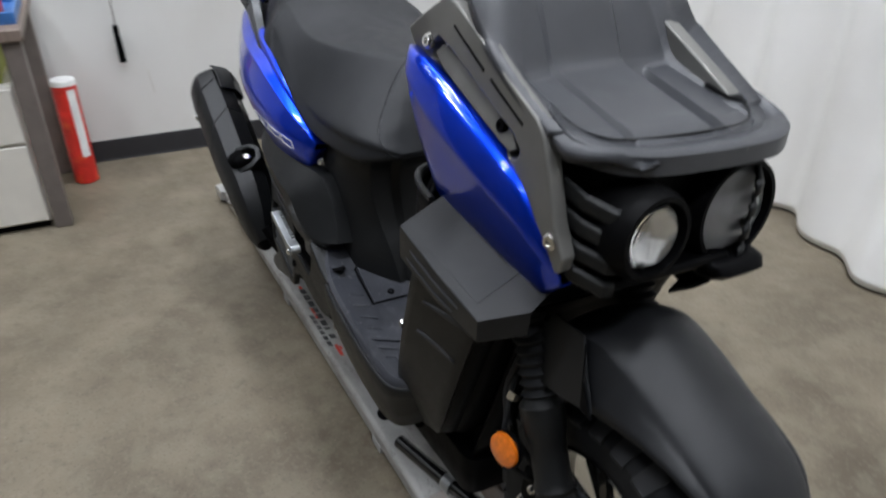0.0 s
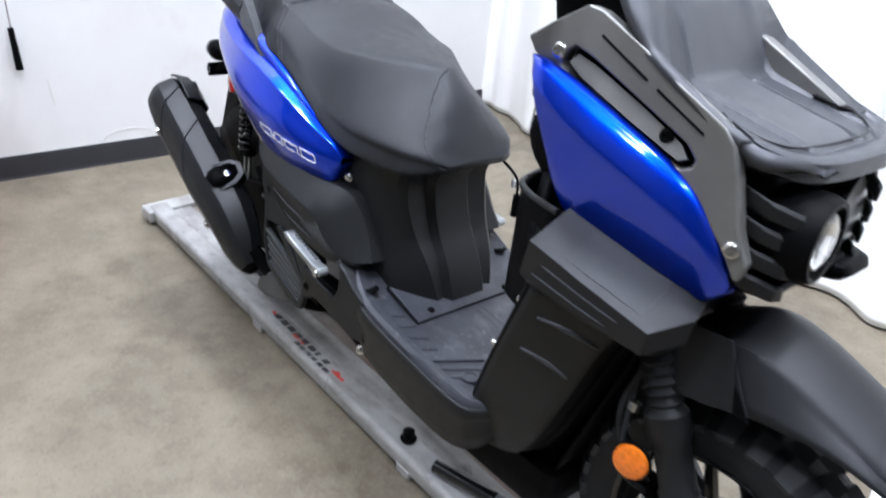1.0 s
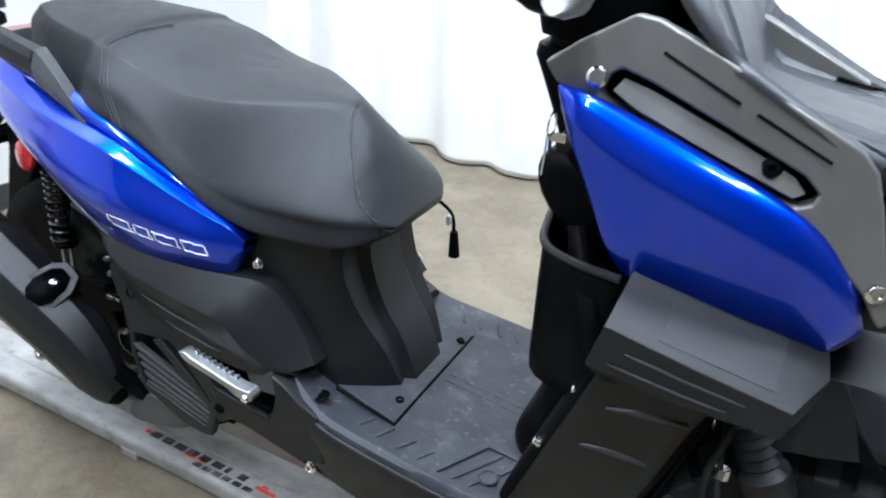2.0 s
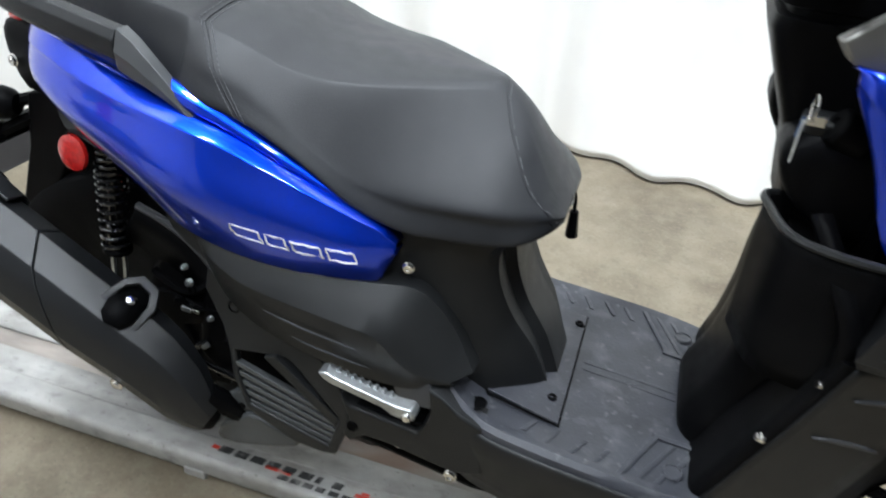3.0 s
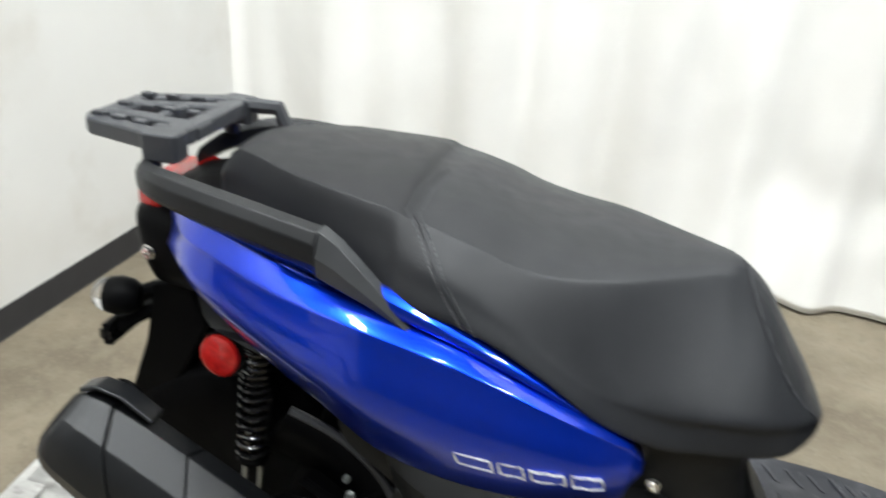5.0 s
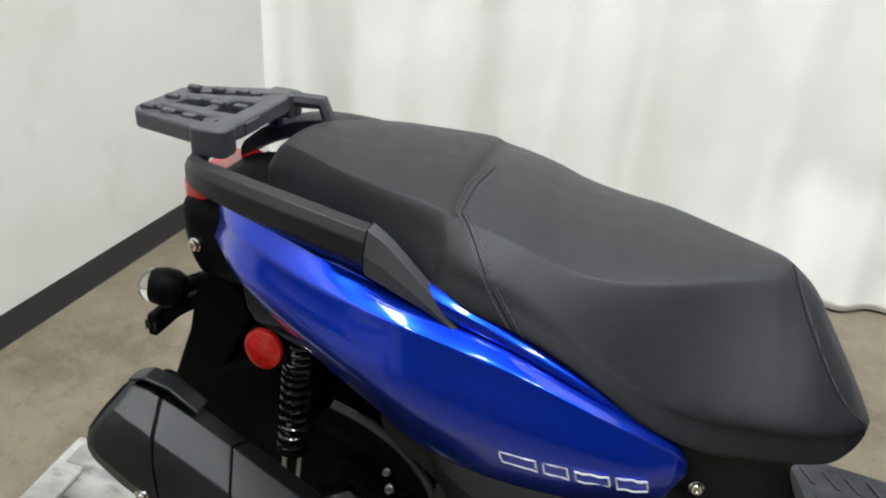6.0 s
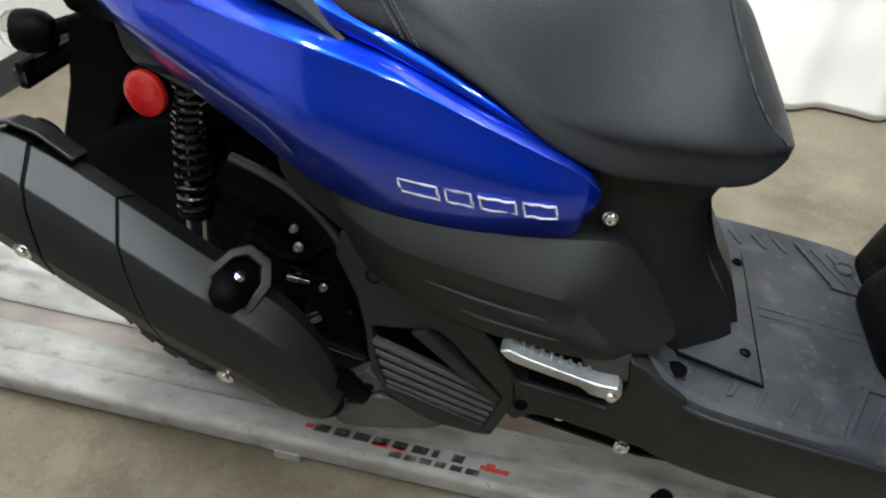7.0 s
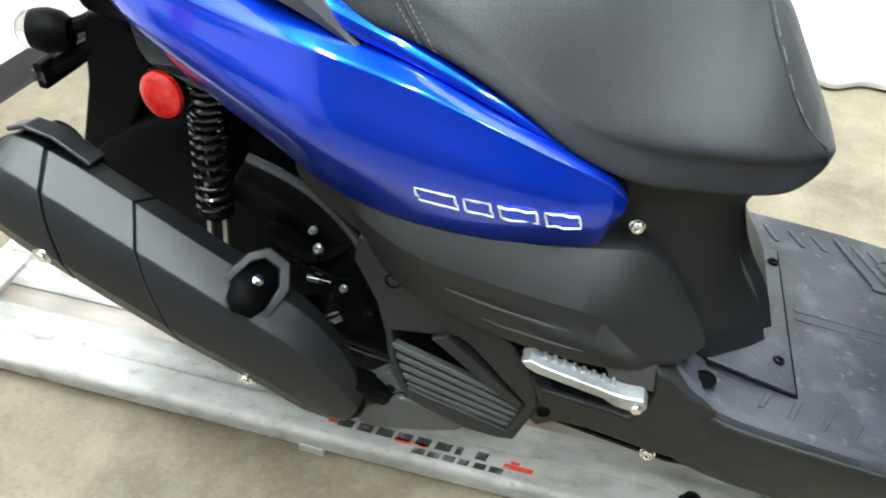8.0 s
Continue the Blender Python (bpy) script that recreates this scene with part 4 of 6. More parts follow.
# open pocket
pk = [(-0.190, 1.0), (-0.182, 0.945), (-0.158, 0.905), (-0.10, 0.888), (-0.074, 0.884), (-0.060, 0.900), (-0.056, 0.985)]
outer = [[Vector((x + 0.10 * max(0, 0.66 - z) * 0.3, y + YC, z)) for y, x in pk] for z in (0.52, 0.58, 0.64, 0.69)]
POCKET = part("glove_pocket", sheet(refine(outer, 2, 3)), M_BLACK, scooter, "open black storage pocket in the leg shield", solid=0.005, smooth=50)
part("pocket_rim", rod(catmull(outer[-1], 4), 0.005, 8), M_COVER, POCKET, "rounded rim of the pocket")
part("pocket_back", block(0.975, 0.99, -0.135, 0.0, 0.55, 0.74), M_FLAT, scooter)
# upper inner shoulders beside the steering column
for s in (-1, 1):
    part("column_shoulder", sheet(refine([soft_ring(x0, 1.02, w, w, z, r=0.02, yc=s * 0.100 + YC) for z, x0, w in ((0.69, 0.925, 0.034), (0.72, 0.892, 0.038), (0.75, 0.876, 0.040), (0.775, 0.876, 0.038), (0.787, 0.890, 0.028))], 2, 1), ring=True, caps=True), M_BLACK, scooter, "rounded black shoulder beside the steering column", smooth=60)
    part("shoulder_step", sheet([soft_ring(0.888, 0.965, 0.024, 0.024, z, r=0.012, yc=s * 0.103 + YC) for z in (0.783, 0.80)], ring=True, caps=True), M_COVER, scooter, bevel=0.004)

# --- steering column, handlebar, key
COLUMN = [(0.66, 0.905, 1.02, 0.085), (0.74, 0.890, 1.02, 0.082), (0.80, 0.864, 1.01, 0.080), (0.85, 0.842, 1.0, 0.084), (0.872, 0.834, 1.0, 0.090), (0.884, 0.836, 1.0, 0.090), (0.886, 0.846, 0.99, 0.083), (0.893, 0.846, 0.99, 0.083), (0.895, 0.836, 0.985, 0.086), (0.94, 0.822, 0.98, 0.086), (0.985, 0.818, 0.975, 0.082), (1.01, 0.835, 0.965, 0.07)]
part("steering_cover", sheet([soft_ring(x0, x1, w, w * 0.95, z, r=0.03, yc=YC) for z, x0, x1, w in COLUMN], ring=True, caps=True), M_BLACK, scooter, "black plastic steering column cover", smooth=40)
for s in (-1, 1):
    bar = part("handlebar", rod(catmull([(0.888, s * 0.05, 0.985), (0.883, s * 0.14, 0.99), (0.858, s * 0.24, 1.0), (0.833, s * 0.36, 1.0)], 4), [0.02] * 5 + [0.015] * 8, 10), M_FLAT, scooter, "matt black handlebar with a rubber grip")
    part("grip", rod([(0.857, s * 0.245, 1.0), (0.831, s * 0.37, 1.0)], 0.0185, 12), M_RUBBER, bar)
    part("brake_lever", rod(catmull([(0.908, s * 0.16, 0.985), (0.928, s * 0.24, 0.985), (0.913, s * 0.34, 0.985), (0.903, s * 0.37, 0.983)], 4), 0.007, 8), M_GLOSS, bar, "black brake lever")
    fi = part("front_indicator", turned([(0.008, -0.03), (0.02, -0.025), (0.026, -0.008), (0.027, 0.01)], (0.900, s * 0.232, 0.972), (1, s * 0.25, 0), 16), M_BLACK, scooter, "black front indicator with a clear lens")
    part("lens", turned([(0.026, 0.0), (0.027, 0.012), (0.022, 0.024), (0.01, 0.03), (0.001, 0.031)], (0.911, s * 0.235, 0.972), (1, s * 0.25, 0), 16), M_CLEAR, fi, "clear fluted lens")
    part("indicator_stem", rod([(0.895, s * 0.225, 0.972), (0.90, s * 0.10, 0.955)], 0.011, 8), M_BLACK, scooter)
part("brake_cable", rod(catmull([(0.836, 0.016, 0.985), (0.828, 0.004, 0.955), (0.820, -0.022, 0.933), (0.820, -0.060, 0.938), (0.826, -0.089, 0.962), (0.833, -0.12, 0.985)], 5), 0.003, 8), M_GLOSS, scooter, "black brake cable looped behind the handlebar")
part("cable_end", rod([(0.834, 0.014, 0.978), (0.828, 0.006, 0.956)], 0.0045, 8), M_CHROME, scooter, "chromed cable end")
part("lever_clamp", rod(catmull([(0.820, -0.107, 0.982), (0.816, -0.103, 0.958), (0.818, -0.099, 0.940)], 3), [0.004] * 4 + [0.003] * 3, 8), M_CHROME, scooter, "small chromed lever clamp")
part("lever_clamp", rod([(0.824, 0.03, 0.972), (0.820, -0.02, 0.968)], 0.0035, 8), M_CHROME, scooter, "small chromed lever clamp")
part("switch_pod", block(0.815, 0.90, -0.135, -0.075, 0.955, 1.01), M_BLACK, scooter, bevel=0.01)
part("switch_pod", block(0.815, 0.90, 0.09, 0.15, 0.955, 1.01), M_BLACK, scooter, bevel=0.01)
part("ignition_lock", turned([(0.02, -0.03), (0.02, 0.0), (0.017, 0.004), (0.008, 0.005), (0.007, 0.002), (0.0005, 0.002)], (0.916, -0.115, 0.80), (-1, -0.1, 0.45), 18), M_FLAT, scooter, "black ignition lock")
ring_pts = [Vector((0.888, -0.128 + 0.013 * math.cos(a), 0.818 + 0.013 * math.sin(a))) for a in [k * 2 * math.pi / 20 for k in range(21)]]
KEY = part("key_ring", rod(ring_pts, 0.0011, 6), M_CHROME, scooter, "steel key ring hanging from the ignition key")
part("key_blade", block(0.886, 0.904, -0.1220, -0.1200, 0.797, 0.808), M_CHROME, KEY, bevel=0.001)
part("key_tag", slab([(0, 0), (0.005, 0.001), (0.022, -0.048), (0.012, -0.050)], 0.004, lambda u, v, w: Vector((0.886 - w, -0.118 + u * 0.8, 0.803 + v))), M_TAG, KEY, "blue plastic key fob", bevel=0.002)
part("key_tag", slab([(0, 0), (0.002, 0), (0.0, -0.046), (-0.002, -0.045)], 0.002, lambda u, v, w: Vector((0.884 - w, -0.124 + u, 0.803 + v))), M_PAPER, KEY, "white paper key tag")

# --- front cowl: blue panels, grey side bars, deck, lamps
FRONT = [((0.920, -0.196, 0.884), (0.923, -0.200, 0.874), (0.929, -0.199, 0.858)), ((0.945, -0.190, 0.874), (0.945, -0.212, 0.854), (0.957, -0.206, 0.805)), ((1.0, -0.174, 0.851), (1.0, -0.208, 0.822), (1.006, -0.186, 0.704)),
         ((1.06, -0.162, 0.826), (1.062, -0.197, 0.795), (1.070, -0.172, 0.686)), ((1.12, -0.151, 0.799), (1.124, -0.182, 0.768), (1.133, -0.156, 0.671)), ((1.165, -0.143, 0.772), (1.172, -0.166, 0.743), (1.178, -0.142, 0.659)),
         ((1.205, -0.135, 0.730), (1.208, -0.148, 0.710), (1.204, -0.132, 0.654)), ((1.222, -0.128, 0.694), (1.226, -0.130, 0.686), (1.225, -0.121, 0.672))]


def tucked(p):
    """The fairing side narrows towards the rider: its rear end lies inward, lower and further back."""
    k = max(0.0, min(1.0, (1.20 - p.x) / 0.27))
    return p + Vector((-0.018, 0.030, -0.013)) * k


fr = []
for (t, c, f), lap in zip(FRONT, (0.1, 0.8, 1, 1, 1, 0.8, 0.4, 0)):
    t, c, f = Vector(t) + Vector((0.004, -0.0165, 0.010)) * lap, Vector(c) + Vector((0, -0.006, 0.004)) * lap, Vector(f)
    t, c, f = tucked(t), tucked(c), tucked(f)
    fr.append([t + Vector((0, 0.022, -0.004)), t, t.lerp(c, 0.45) + Vector((0, -0.003, 0.002)), t.lerp(c, 0.9), c.lerp(f, 0.05), c.lerp(f, 0.2), c.lerp(f, 0.6) + Vector((0, -0.002, 0)), f, f + Vector((0, 0.02, 0.004))])
both("front_panel", sheet(refine(fr, 5, 2)), M_BLUE, scooter, "glossy metallic blue front side panel", solid=0.003, smooth=50)


def bar_place(u, v):
    return tucked(Vector((u, -0.172 + 0.143 * (u - 0.9) + 0.10 * max(0, v - 0.90) + 0.03 * max(0, u - 1.2), v)))


bar_out = [(0.897, 0.902), (0.93, 0.926), (0.975, 0.954), (0.995, 0.951), (1.05, 0.927), (1.12, 0.891), (1.175, 0.863), (1.190, 0.846), (1.203, 0.812), (1.221, 0.757), (1.239, 0.722), (1.236, 0.702), (1.229, 0.70), (1.208, 0.730), (1.167, 0.771), (1.120, 0.797), (1.06, 0.823), (1.0, 0.848), (0.945, 0.873), (0.912, 0.884)]
bar_hole = [(0.957, 0.881), (0.962, 0.897), (0.972, 0.904), (1.0, 0.895), (1.07, 0.864), (1.138, 0.833), (1.153, 0.818), (1.150, 0.808), (1.138, 0.802), (1.06, 0.833), (0.985, 0.864), (0.962, 0.874)]
bar_floor = [(0.968, 0.885), (0.975, 0.896), (1.0, 0.888), (1.07, 0.858), (1.132, 0.828), (1.143, 0.816), (1.135, 0.811), (1.06, 0.841), (0.99, 0.871)]
both("side_bar", plate(bar_out, bar_place, [bar_hole]), M_TRIM, scooter, "bronze-grey satin fairing side bar with a long slot", solid=0.022, offset=1, bevel=0.008, segs=3, smooth=35, face=(0, -1, 0))
both("slot_back", plate(bar_hole, lambda u, v: bar_place(u, v) + Vector((0, 0.001, 0))), M_FLAT, scooter, "dark bottom of the fairing slot", solid=0.003, face=(0, -1, 0))
both("slot_floor", plate(bar_floor, lambda u, v: bar_place(u, v) + Vector((0, -0.0185 + 0.45 * (v - 0.889 + 0.43 * (u - 0.97)), 0))), M_TRIM, scooter, "raised plate inside the fairing slot", solid=0.009, smooth=0, face=(0, -1, 0))
for pts in ([(1.005, 0.925), (1.075, 0.889)], [(1.09, 0.882), (1.155, 0.849)]):
    q = [bar_place(*pts[0]) + Vector((0, -0.0224, 0)), bar_place(*pts[1]) + Vector((0, -0.0224, 0))]
    groove(q, 0.0016, M_FLAT, scooter)
for s in (-1, 1):
    bolt((0.936, s * 0.1605, 0.884), (0.1, s, 0.2), 0.0085, M_CHROME, scooter)
    bolt((1.222, s * 0.1475, 0.736), (0.35, s, 0.1), 0.0085, M_CHROME, scooter)
    bolt((1.106, s * 0.1480, 0.829), (0.1, s, 0.2), 0.008, M_FLAT, scooter, "black recessed bolt")

DECK = [  # x, floor half-width, floor z, wall half-width, wall z
    (1.253, 0.060, 0.830, 0.096, 0.830), (1.243, 0.085, 0.838, 0.120, 0.838), (1.224, 0.112, 0.842, 0.152, 0.842), (1.199, 0.114, 0.848, 0.155, 0.850), (1.193, 0.114, 0.848, 0.158, 0.856),
    (1.150, 0.114, 0.856, 0.160, 0.876), (1.090, 0.112, 0.866, 0.160, 0.905), (1.072, 0.110, 0.872, 0.160, 0.915), (1.060, 0.108, 0.886, 0.160, 0.920), (1.025, 0.098, 0.945, 0.162, 0.950), (0.985, 0.092, 1.0, 0.150, 0.990), (0.955, 0.085, 1.05, 0.135, 1.035)]
drows = []
for x, w, z, ww, wz in DECK:
    d, c = 0.007 if 1.0 < x < 1.24 else 0.0, 0.010 if 1.08 < x < 1.24 else 0.0
    line = [(-ww, wz), (-w - 0.004, z + 0.003), (-w, z), (-0.074, z), (-0.069, z + d), (0.036, z + d), (0.041, z - c), (0.066, z - c), (0.071, z), (w, z), (w + 0.004, z + 0.003), (ww, wz)]
    drows.append([Vector((x, y + YC, zz)) for y, zz in line])
part("front_deck", sheet(refine(drows, 3, 1)), M_DECK, scooter, "dark grey tray-shaped deck on top of the front fairing", solid=0.014, smooth=32)
lip = [Vector((x, y + YC, z)) for x, y, z in ((1.17, -0.142, 0.838), (1.205, -0.140, 0.826), (1.236, -0.108, 0.816), (1.252, -0.070, 0.812), (1.260, 0, 0.810), (1.262, 0.090, 0.810), (1.254, 0.136, 0.812), (1.228, 0.166, 0.818), (1.17, 0.160, 0.838))]
lip = catmull(lip, 4)
part("deck_lip", sheet([[Vector((p.x - 0.022, YC + (p.y - YC) * 0.90, p.z + 0.030)) for p in lip], [p + Vector((-0.003, 0, 0.028)) for p in lip], [p + Vector((0.003, 0, 0.024)) for p in lip], [p + Vector((0.004, 0, 0.002)) for p in lip], [p + Vector((-0.03, 0, -0.006)) for p in lip]]), M_DECK, scooter, "thick front lip of the deck", solid=0.006, smooth=35)
groove(catmull([(1.165, -0.125 + YC, 0.858), (1.205, -0.115 + YC, 0.850), (1.228, -0.07 + YC, 0.846), (1.234, 0.07 + YC, 0.846), (1.212, 0.120 + YC, 0.850), (1.18, 0.130 + YC, 0.857)], 4), 0.0015, M_GUARD, scooter)
part("deck_hook", slab([(1.140, 0.112), (1.180, 0.116), (1.197, 0.132), (1.180, 0.14), (1.145, 0.135)], 0.003, lambda u, v, w: Vector((u, v + YC, 0.852 - 0.15 * (u - 1.2) + w))), M_BLACK, scooter, "black notch at the edge of the deck", bevel=0.003)
FASCIA = [(0.665, 1.08, 1.205, 0.12, 0.07), (0.685, 1.06, 1.215, 0.125, 0.09), (0.72, 1.05, 1.22, 0.125, 0.105), (0.77, 1.05, 1.22, 0.125, 0.11), (0.81, 1.05, 1.22, 0.125, 0.11), (0.83, 1.04, 1.21, 0.125, 0.11)]
part("fascia", sheet([soft_ring(x0, x1, wr, wf, z, r=0.02, yc=YC) for z, x0, x1, wr, wf in FASCIA], ring=True, caps=True), M_BLACK, scooter, "black fascia behind the headlights", smooth=40)
for s in (-1, 1):
    for k in range(4):
        z = 0.806 - 0.030 * k
        fin = [[(1.205, 0.142), (1.235, 0.132), (1.262, 0.110), (1.266, 0.098)], [(1.205, 0.142), (1.236, 0.134), (1.266, 0.112), (1.270, 0.098)]]
        rows = [[Vector((x, s * y + YC, z + dz - 0.35 * (x - 1.205))) for x, y in f] for f, dz in ((fin[0], 0.0), (fin[1], -0.004), (fin[1], -0.018), (fin[0], -0.022))]
        part("fascia_fin", sheet(rows), M_COVER, scooter, "slanted fin beside the headlight", solid=0.004, smooth=30)
part("chin", slab([(1.20, 0.676), (1.245, 0.686), (1.262, 0.692), (1.266, 0.680), (1.250, 0.668), (1.21, 0.658)], 0.19, lambda u, v, w: Vector((u, w - 0.10 + YC, v))), M_BLACK, scooter, "black chin under the headlights", bevel=0.005)
part("lamp_lip", sheet([soft_ring(1.20, x1, wr, wr * 0.86, z, r=0.022, yc=0.110) for z, x1, wr in ((0.652, 1.262, 0.036), (0.658, 1.276, 0.044), (0.670, 1.286, 0.050), (0.680, 1.282, 0.050), (0.684, 1.272, 0.046))], ring=True, caps=True), M_BLACK, scooter, "rounded black lip under the larger headlight", smooth=50)
for s, r, d in ((-1, 0.044, 0.026), (1, 0.061, 0.014)):
    c = Vector((1.258 if s < 0 else 1.236, (-0.052 if s < 0 else 0.113), 0.748 if s < 0 else 0.735))
    ax = Vector((1, 0.06, 0.06)).normalized()
    lamp = part("headlight", turned([(r + 0.002, -0.10), (r + 0.010, -0.04), (r + 0.012, -0.01), (r + 0.011, d - 0.012), (r + 0.006, d), (r, d), (r - 0.004, d - 0.014), (r - 0.005, d - 0.026)], c, ax, 36, caps=False), M_BLACK, scooter, "round headlight in a deep black ring")
    bowl = [(r - 0.003, 0.008), (r * 0.86, -0.004), (r * 0.82, -0.002), (r * 0.62, -0.016), (r * 0.58, -0.013), (r * 0.36, -0.025), (r * 0.3, -0.02), (0.0006, -0.022)] if s < 0 else [(r - 0.003, 0.002), (r * 0.7, 0.0), (r * 0.3, -0.001), (0.0006, -0.001)]
    part("reflector_bowl", turned(bowl, c, ax, 36), M_REFLECT if s < 0 else M_SMOKE, lamp, "chromed stepped reflector" if s < 0 else "smoky grey lamp insert")
    part("headlight_glass", turned([(r - 0.0035, d - 0.013), (r * 0.8, d - 0.004), (r * 0.5, d + 0.002), (r * 0.2, d + 0.0045), (0.0006, d + 0.005)], c, ax, 36), M_GLASS, lamp, "clear headlight glass")

# --- front mudguard, fork, wheel
FENDER = [(1.150, 0.555, 0.082, 0.535, 0.100, 0.492), (1.19, 0.590, 0.080, 0.568, 0.104, 0.492), (1.245, 0.614, 0.074, 0.590, 0.104, 0.510), (1.31, 0.604, 0.070, 0.580, 0.100, 0.524), (1.38, 0.577, 0.068, 0.555, 0.092, 0.528), (1.44, 0.549, 0.064, 0.531, 0.082, 0.516), (1.470, 0.528, 0.058, 0.513, 0.070, 0.500), (1.492, 0.506, 0.046, 0.495, 0.054, 0.483), (1.504, 0.484, 0.026, 0.478, 0.032, 0.470)]
frows = []
for x, z, w, zw, we, ze in FENDER:
    half = [(-we, ze), (-(we * 0.5 + w * 0.5) - 0.001, ze + (zw - ze) * 0.5), (-w - 0.004, zw - 0.007), (-w + 0.004, zw + 0.002), (-w * 0.5, zw + (z - zw) * 0.7)]
    frows.append([Vector((x, y + 0.004, zz)) for y, zz in half + [(0, z)] + [(-y, zz) for y, zz in half[::-1]]])
FEND = part("front_mudguard", sheet(refine(frows, 4, 2)), M_GUARD, scooter, "large charcoal beak-shaped front mudguard", solid=0.005, smooth=26)
part("mudguard_cheek", slab([(1.150, 0.540), (1.172, 0.590), (1.236, 0.598), (1.262, 0.560), (1.292, 0.524), (1.235, 0.505), (1.180, 0.494), (1.158, 0.505)], 0.003, lambda u, v, w: Vector((u, -0.100 + 0.20 * (v - 0.5) - w - 0.06 * (u - 1.2), v))), M_GUARD, FEND, "flat rear cheek of the mudguard beside the fork", bevel=0.003)
# thin black plate: the crease's shade put in as colour
part("mudguard_recess", slab([(1.246, 0.594), (1.262, 0.553), (1.296, 0.520), (1.274, 0.520)], 0.0025, lambda u, v, w: Vector((u, -0.104 + 0.20 * (v - 0.5) - w - 0.06 * (u - 1.2), v))), M_BLACK, FEND, "dark pointed plate for the shade along the mudguard's crease", bevel=0.001)

FAX = Vector((1.283, 0.0, 0.235))


def wheel(name, centre, radius, half, label, discs):
    hub = part(name, turned([(0.03, -half * 0.9), (0.045, -half * 0.7), (0.036, -0.02), (0.036, 0.02), (0.045, half * 0.7), (0.03, half * 0.9)], centre, (0, 1, 0), 24), M_FLAT, scooter, label)
    rt, rr = radius, 0.160
    prof = [(rr - 0.012, -half * 0.72), (rr, -half * 0.86), (rr + 0.02, -half), (rt - 0.026, -half * 0.96), (rt - 0.010, -half * 0.72), (rt - 0.004, -half * 0.35), (rt - 0.003, 0), (rt - 0.004, half * 0.35), (rt - 0.010, half * 0.72), (rt - 0.026, half * 0.96), (rr + 0.02, half), (rr, half * 0.86), (rr - 0.012, half * 0.72)]
    part("tyre", turned(prof, centre, (0, 1, 0), 56, caps=False), M_RUBBER, hub, "black block-tread tyre")
    part("rim", turned([(rr - 0.004, -half * 0.84), (rr - 0.012, -half * 0.80), (rr - 0.022, -half * 0.5), (rr - 0.024, 0), (rr - 0.022, half * 0.5), (rr - 0.012, half * 0.80), (rr - 0.004, half * 0.84), (rr - 0.008, half * 0.6), (rr - 0.012, 0), (rr - 0.008, -half * 0.6), (rr - 0.004, -half * 0.84)], centre, (0, 1, 0), 56, caps=False), M_GLOSS, hub, "gloss black alloy rim")
    for k in range(6):
        for d in (-0.16, 0.16):
            a, b = k * math.pi / 3, k * math.pi / 3 + d
            part("spoke", rod([centre + Vector((math.cos(a) * 0.038, 0, math.sin(a) * 0.038)), centre + Vector((math.cos(b) * (rr - 0.02), 0, math.sin(b) * (rr - 0.02)))], [0.013, 0.009], 6), M_GLOSS, hub)
    # tread blocks: one shoulder block, two middle ones, set round the tyre
    for k in range(30):
        a = 2 * math.pi * k / 30
        for y0, y1, r0, r1, da in ((-half * 0.98, -half * 0.52, rt - 0.030, rt - 0.003, 0.0), (-half * 0.40, half * 0.02, rt - 0.008, rt + 0.001, 0.05), (half * 0.10, half * 0.45, rt - 0.008, rt, 0.13), (half * 0.54, half * 0.98, rt - 0.003, rt - 0.030, 0.11)):
            w = 0.125
            bmk = bmesh.new()
            vs = []
            for yy, rad in ((y0, r0), (y1, r1)):
                for aa in (a + da - w / 2, a + da + w / 2):
                    for h in (0.0, 0.0085):
                        vs.append(bmk.verts.new(centre + Vector((math.cos(aa) * (rad - 0.004 + h), yy * (1 + (0.06 if h and abs(yy) > half * 0.9 else 0)), math.sin(aa) * (rad - 0.004 + h)))))
            for f in ((0, 1, 3, 2), (4, 6, 7, 5), (0, 4, 5, 1), (2, 3, 7, 6), (1, 5, 7, 3), (0, 2, 6, 4)):
                bmk.faces.new([vs[i] for i in f])
            part("tread_block", bmk, M_TREAD, hub, smooth=0)
    if discs:
        disc = part("brake_disc", turned([(0.062, -0.002), (0.110, -0.002), (0.110, 0.002), (0.062, 0.002), (0.062, -0.002)], centre + Vector((0, -0.066, 0)), (0, 1, 0), 40, caps=False), M_ALLOY, hub, "drilled steel brake disc", smooth=20)
        for k in range(24):
            a = 2 * math.pi * k / 24
            r = 0.078 + 0.009 * (k % 3)
            part("disc_hole", turned([(0.0045, -0.003), (0.0045, 0.003)], centre + Vector((math.cos(a) * r, -0.066, math.sin(a) * r)), (0, 1, 0), 8), M_FLAT, disc)
    return hub


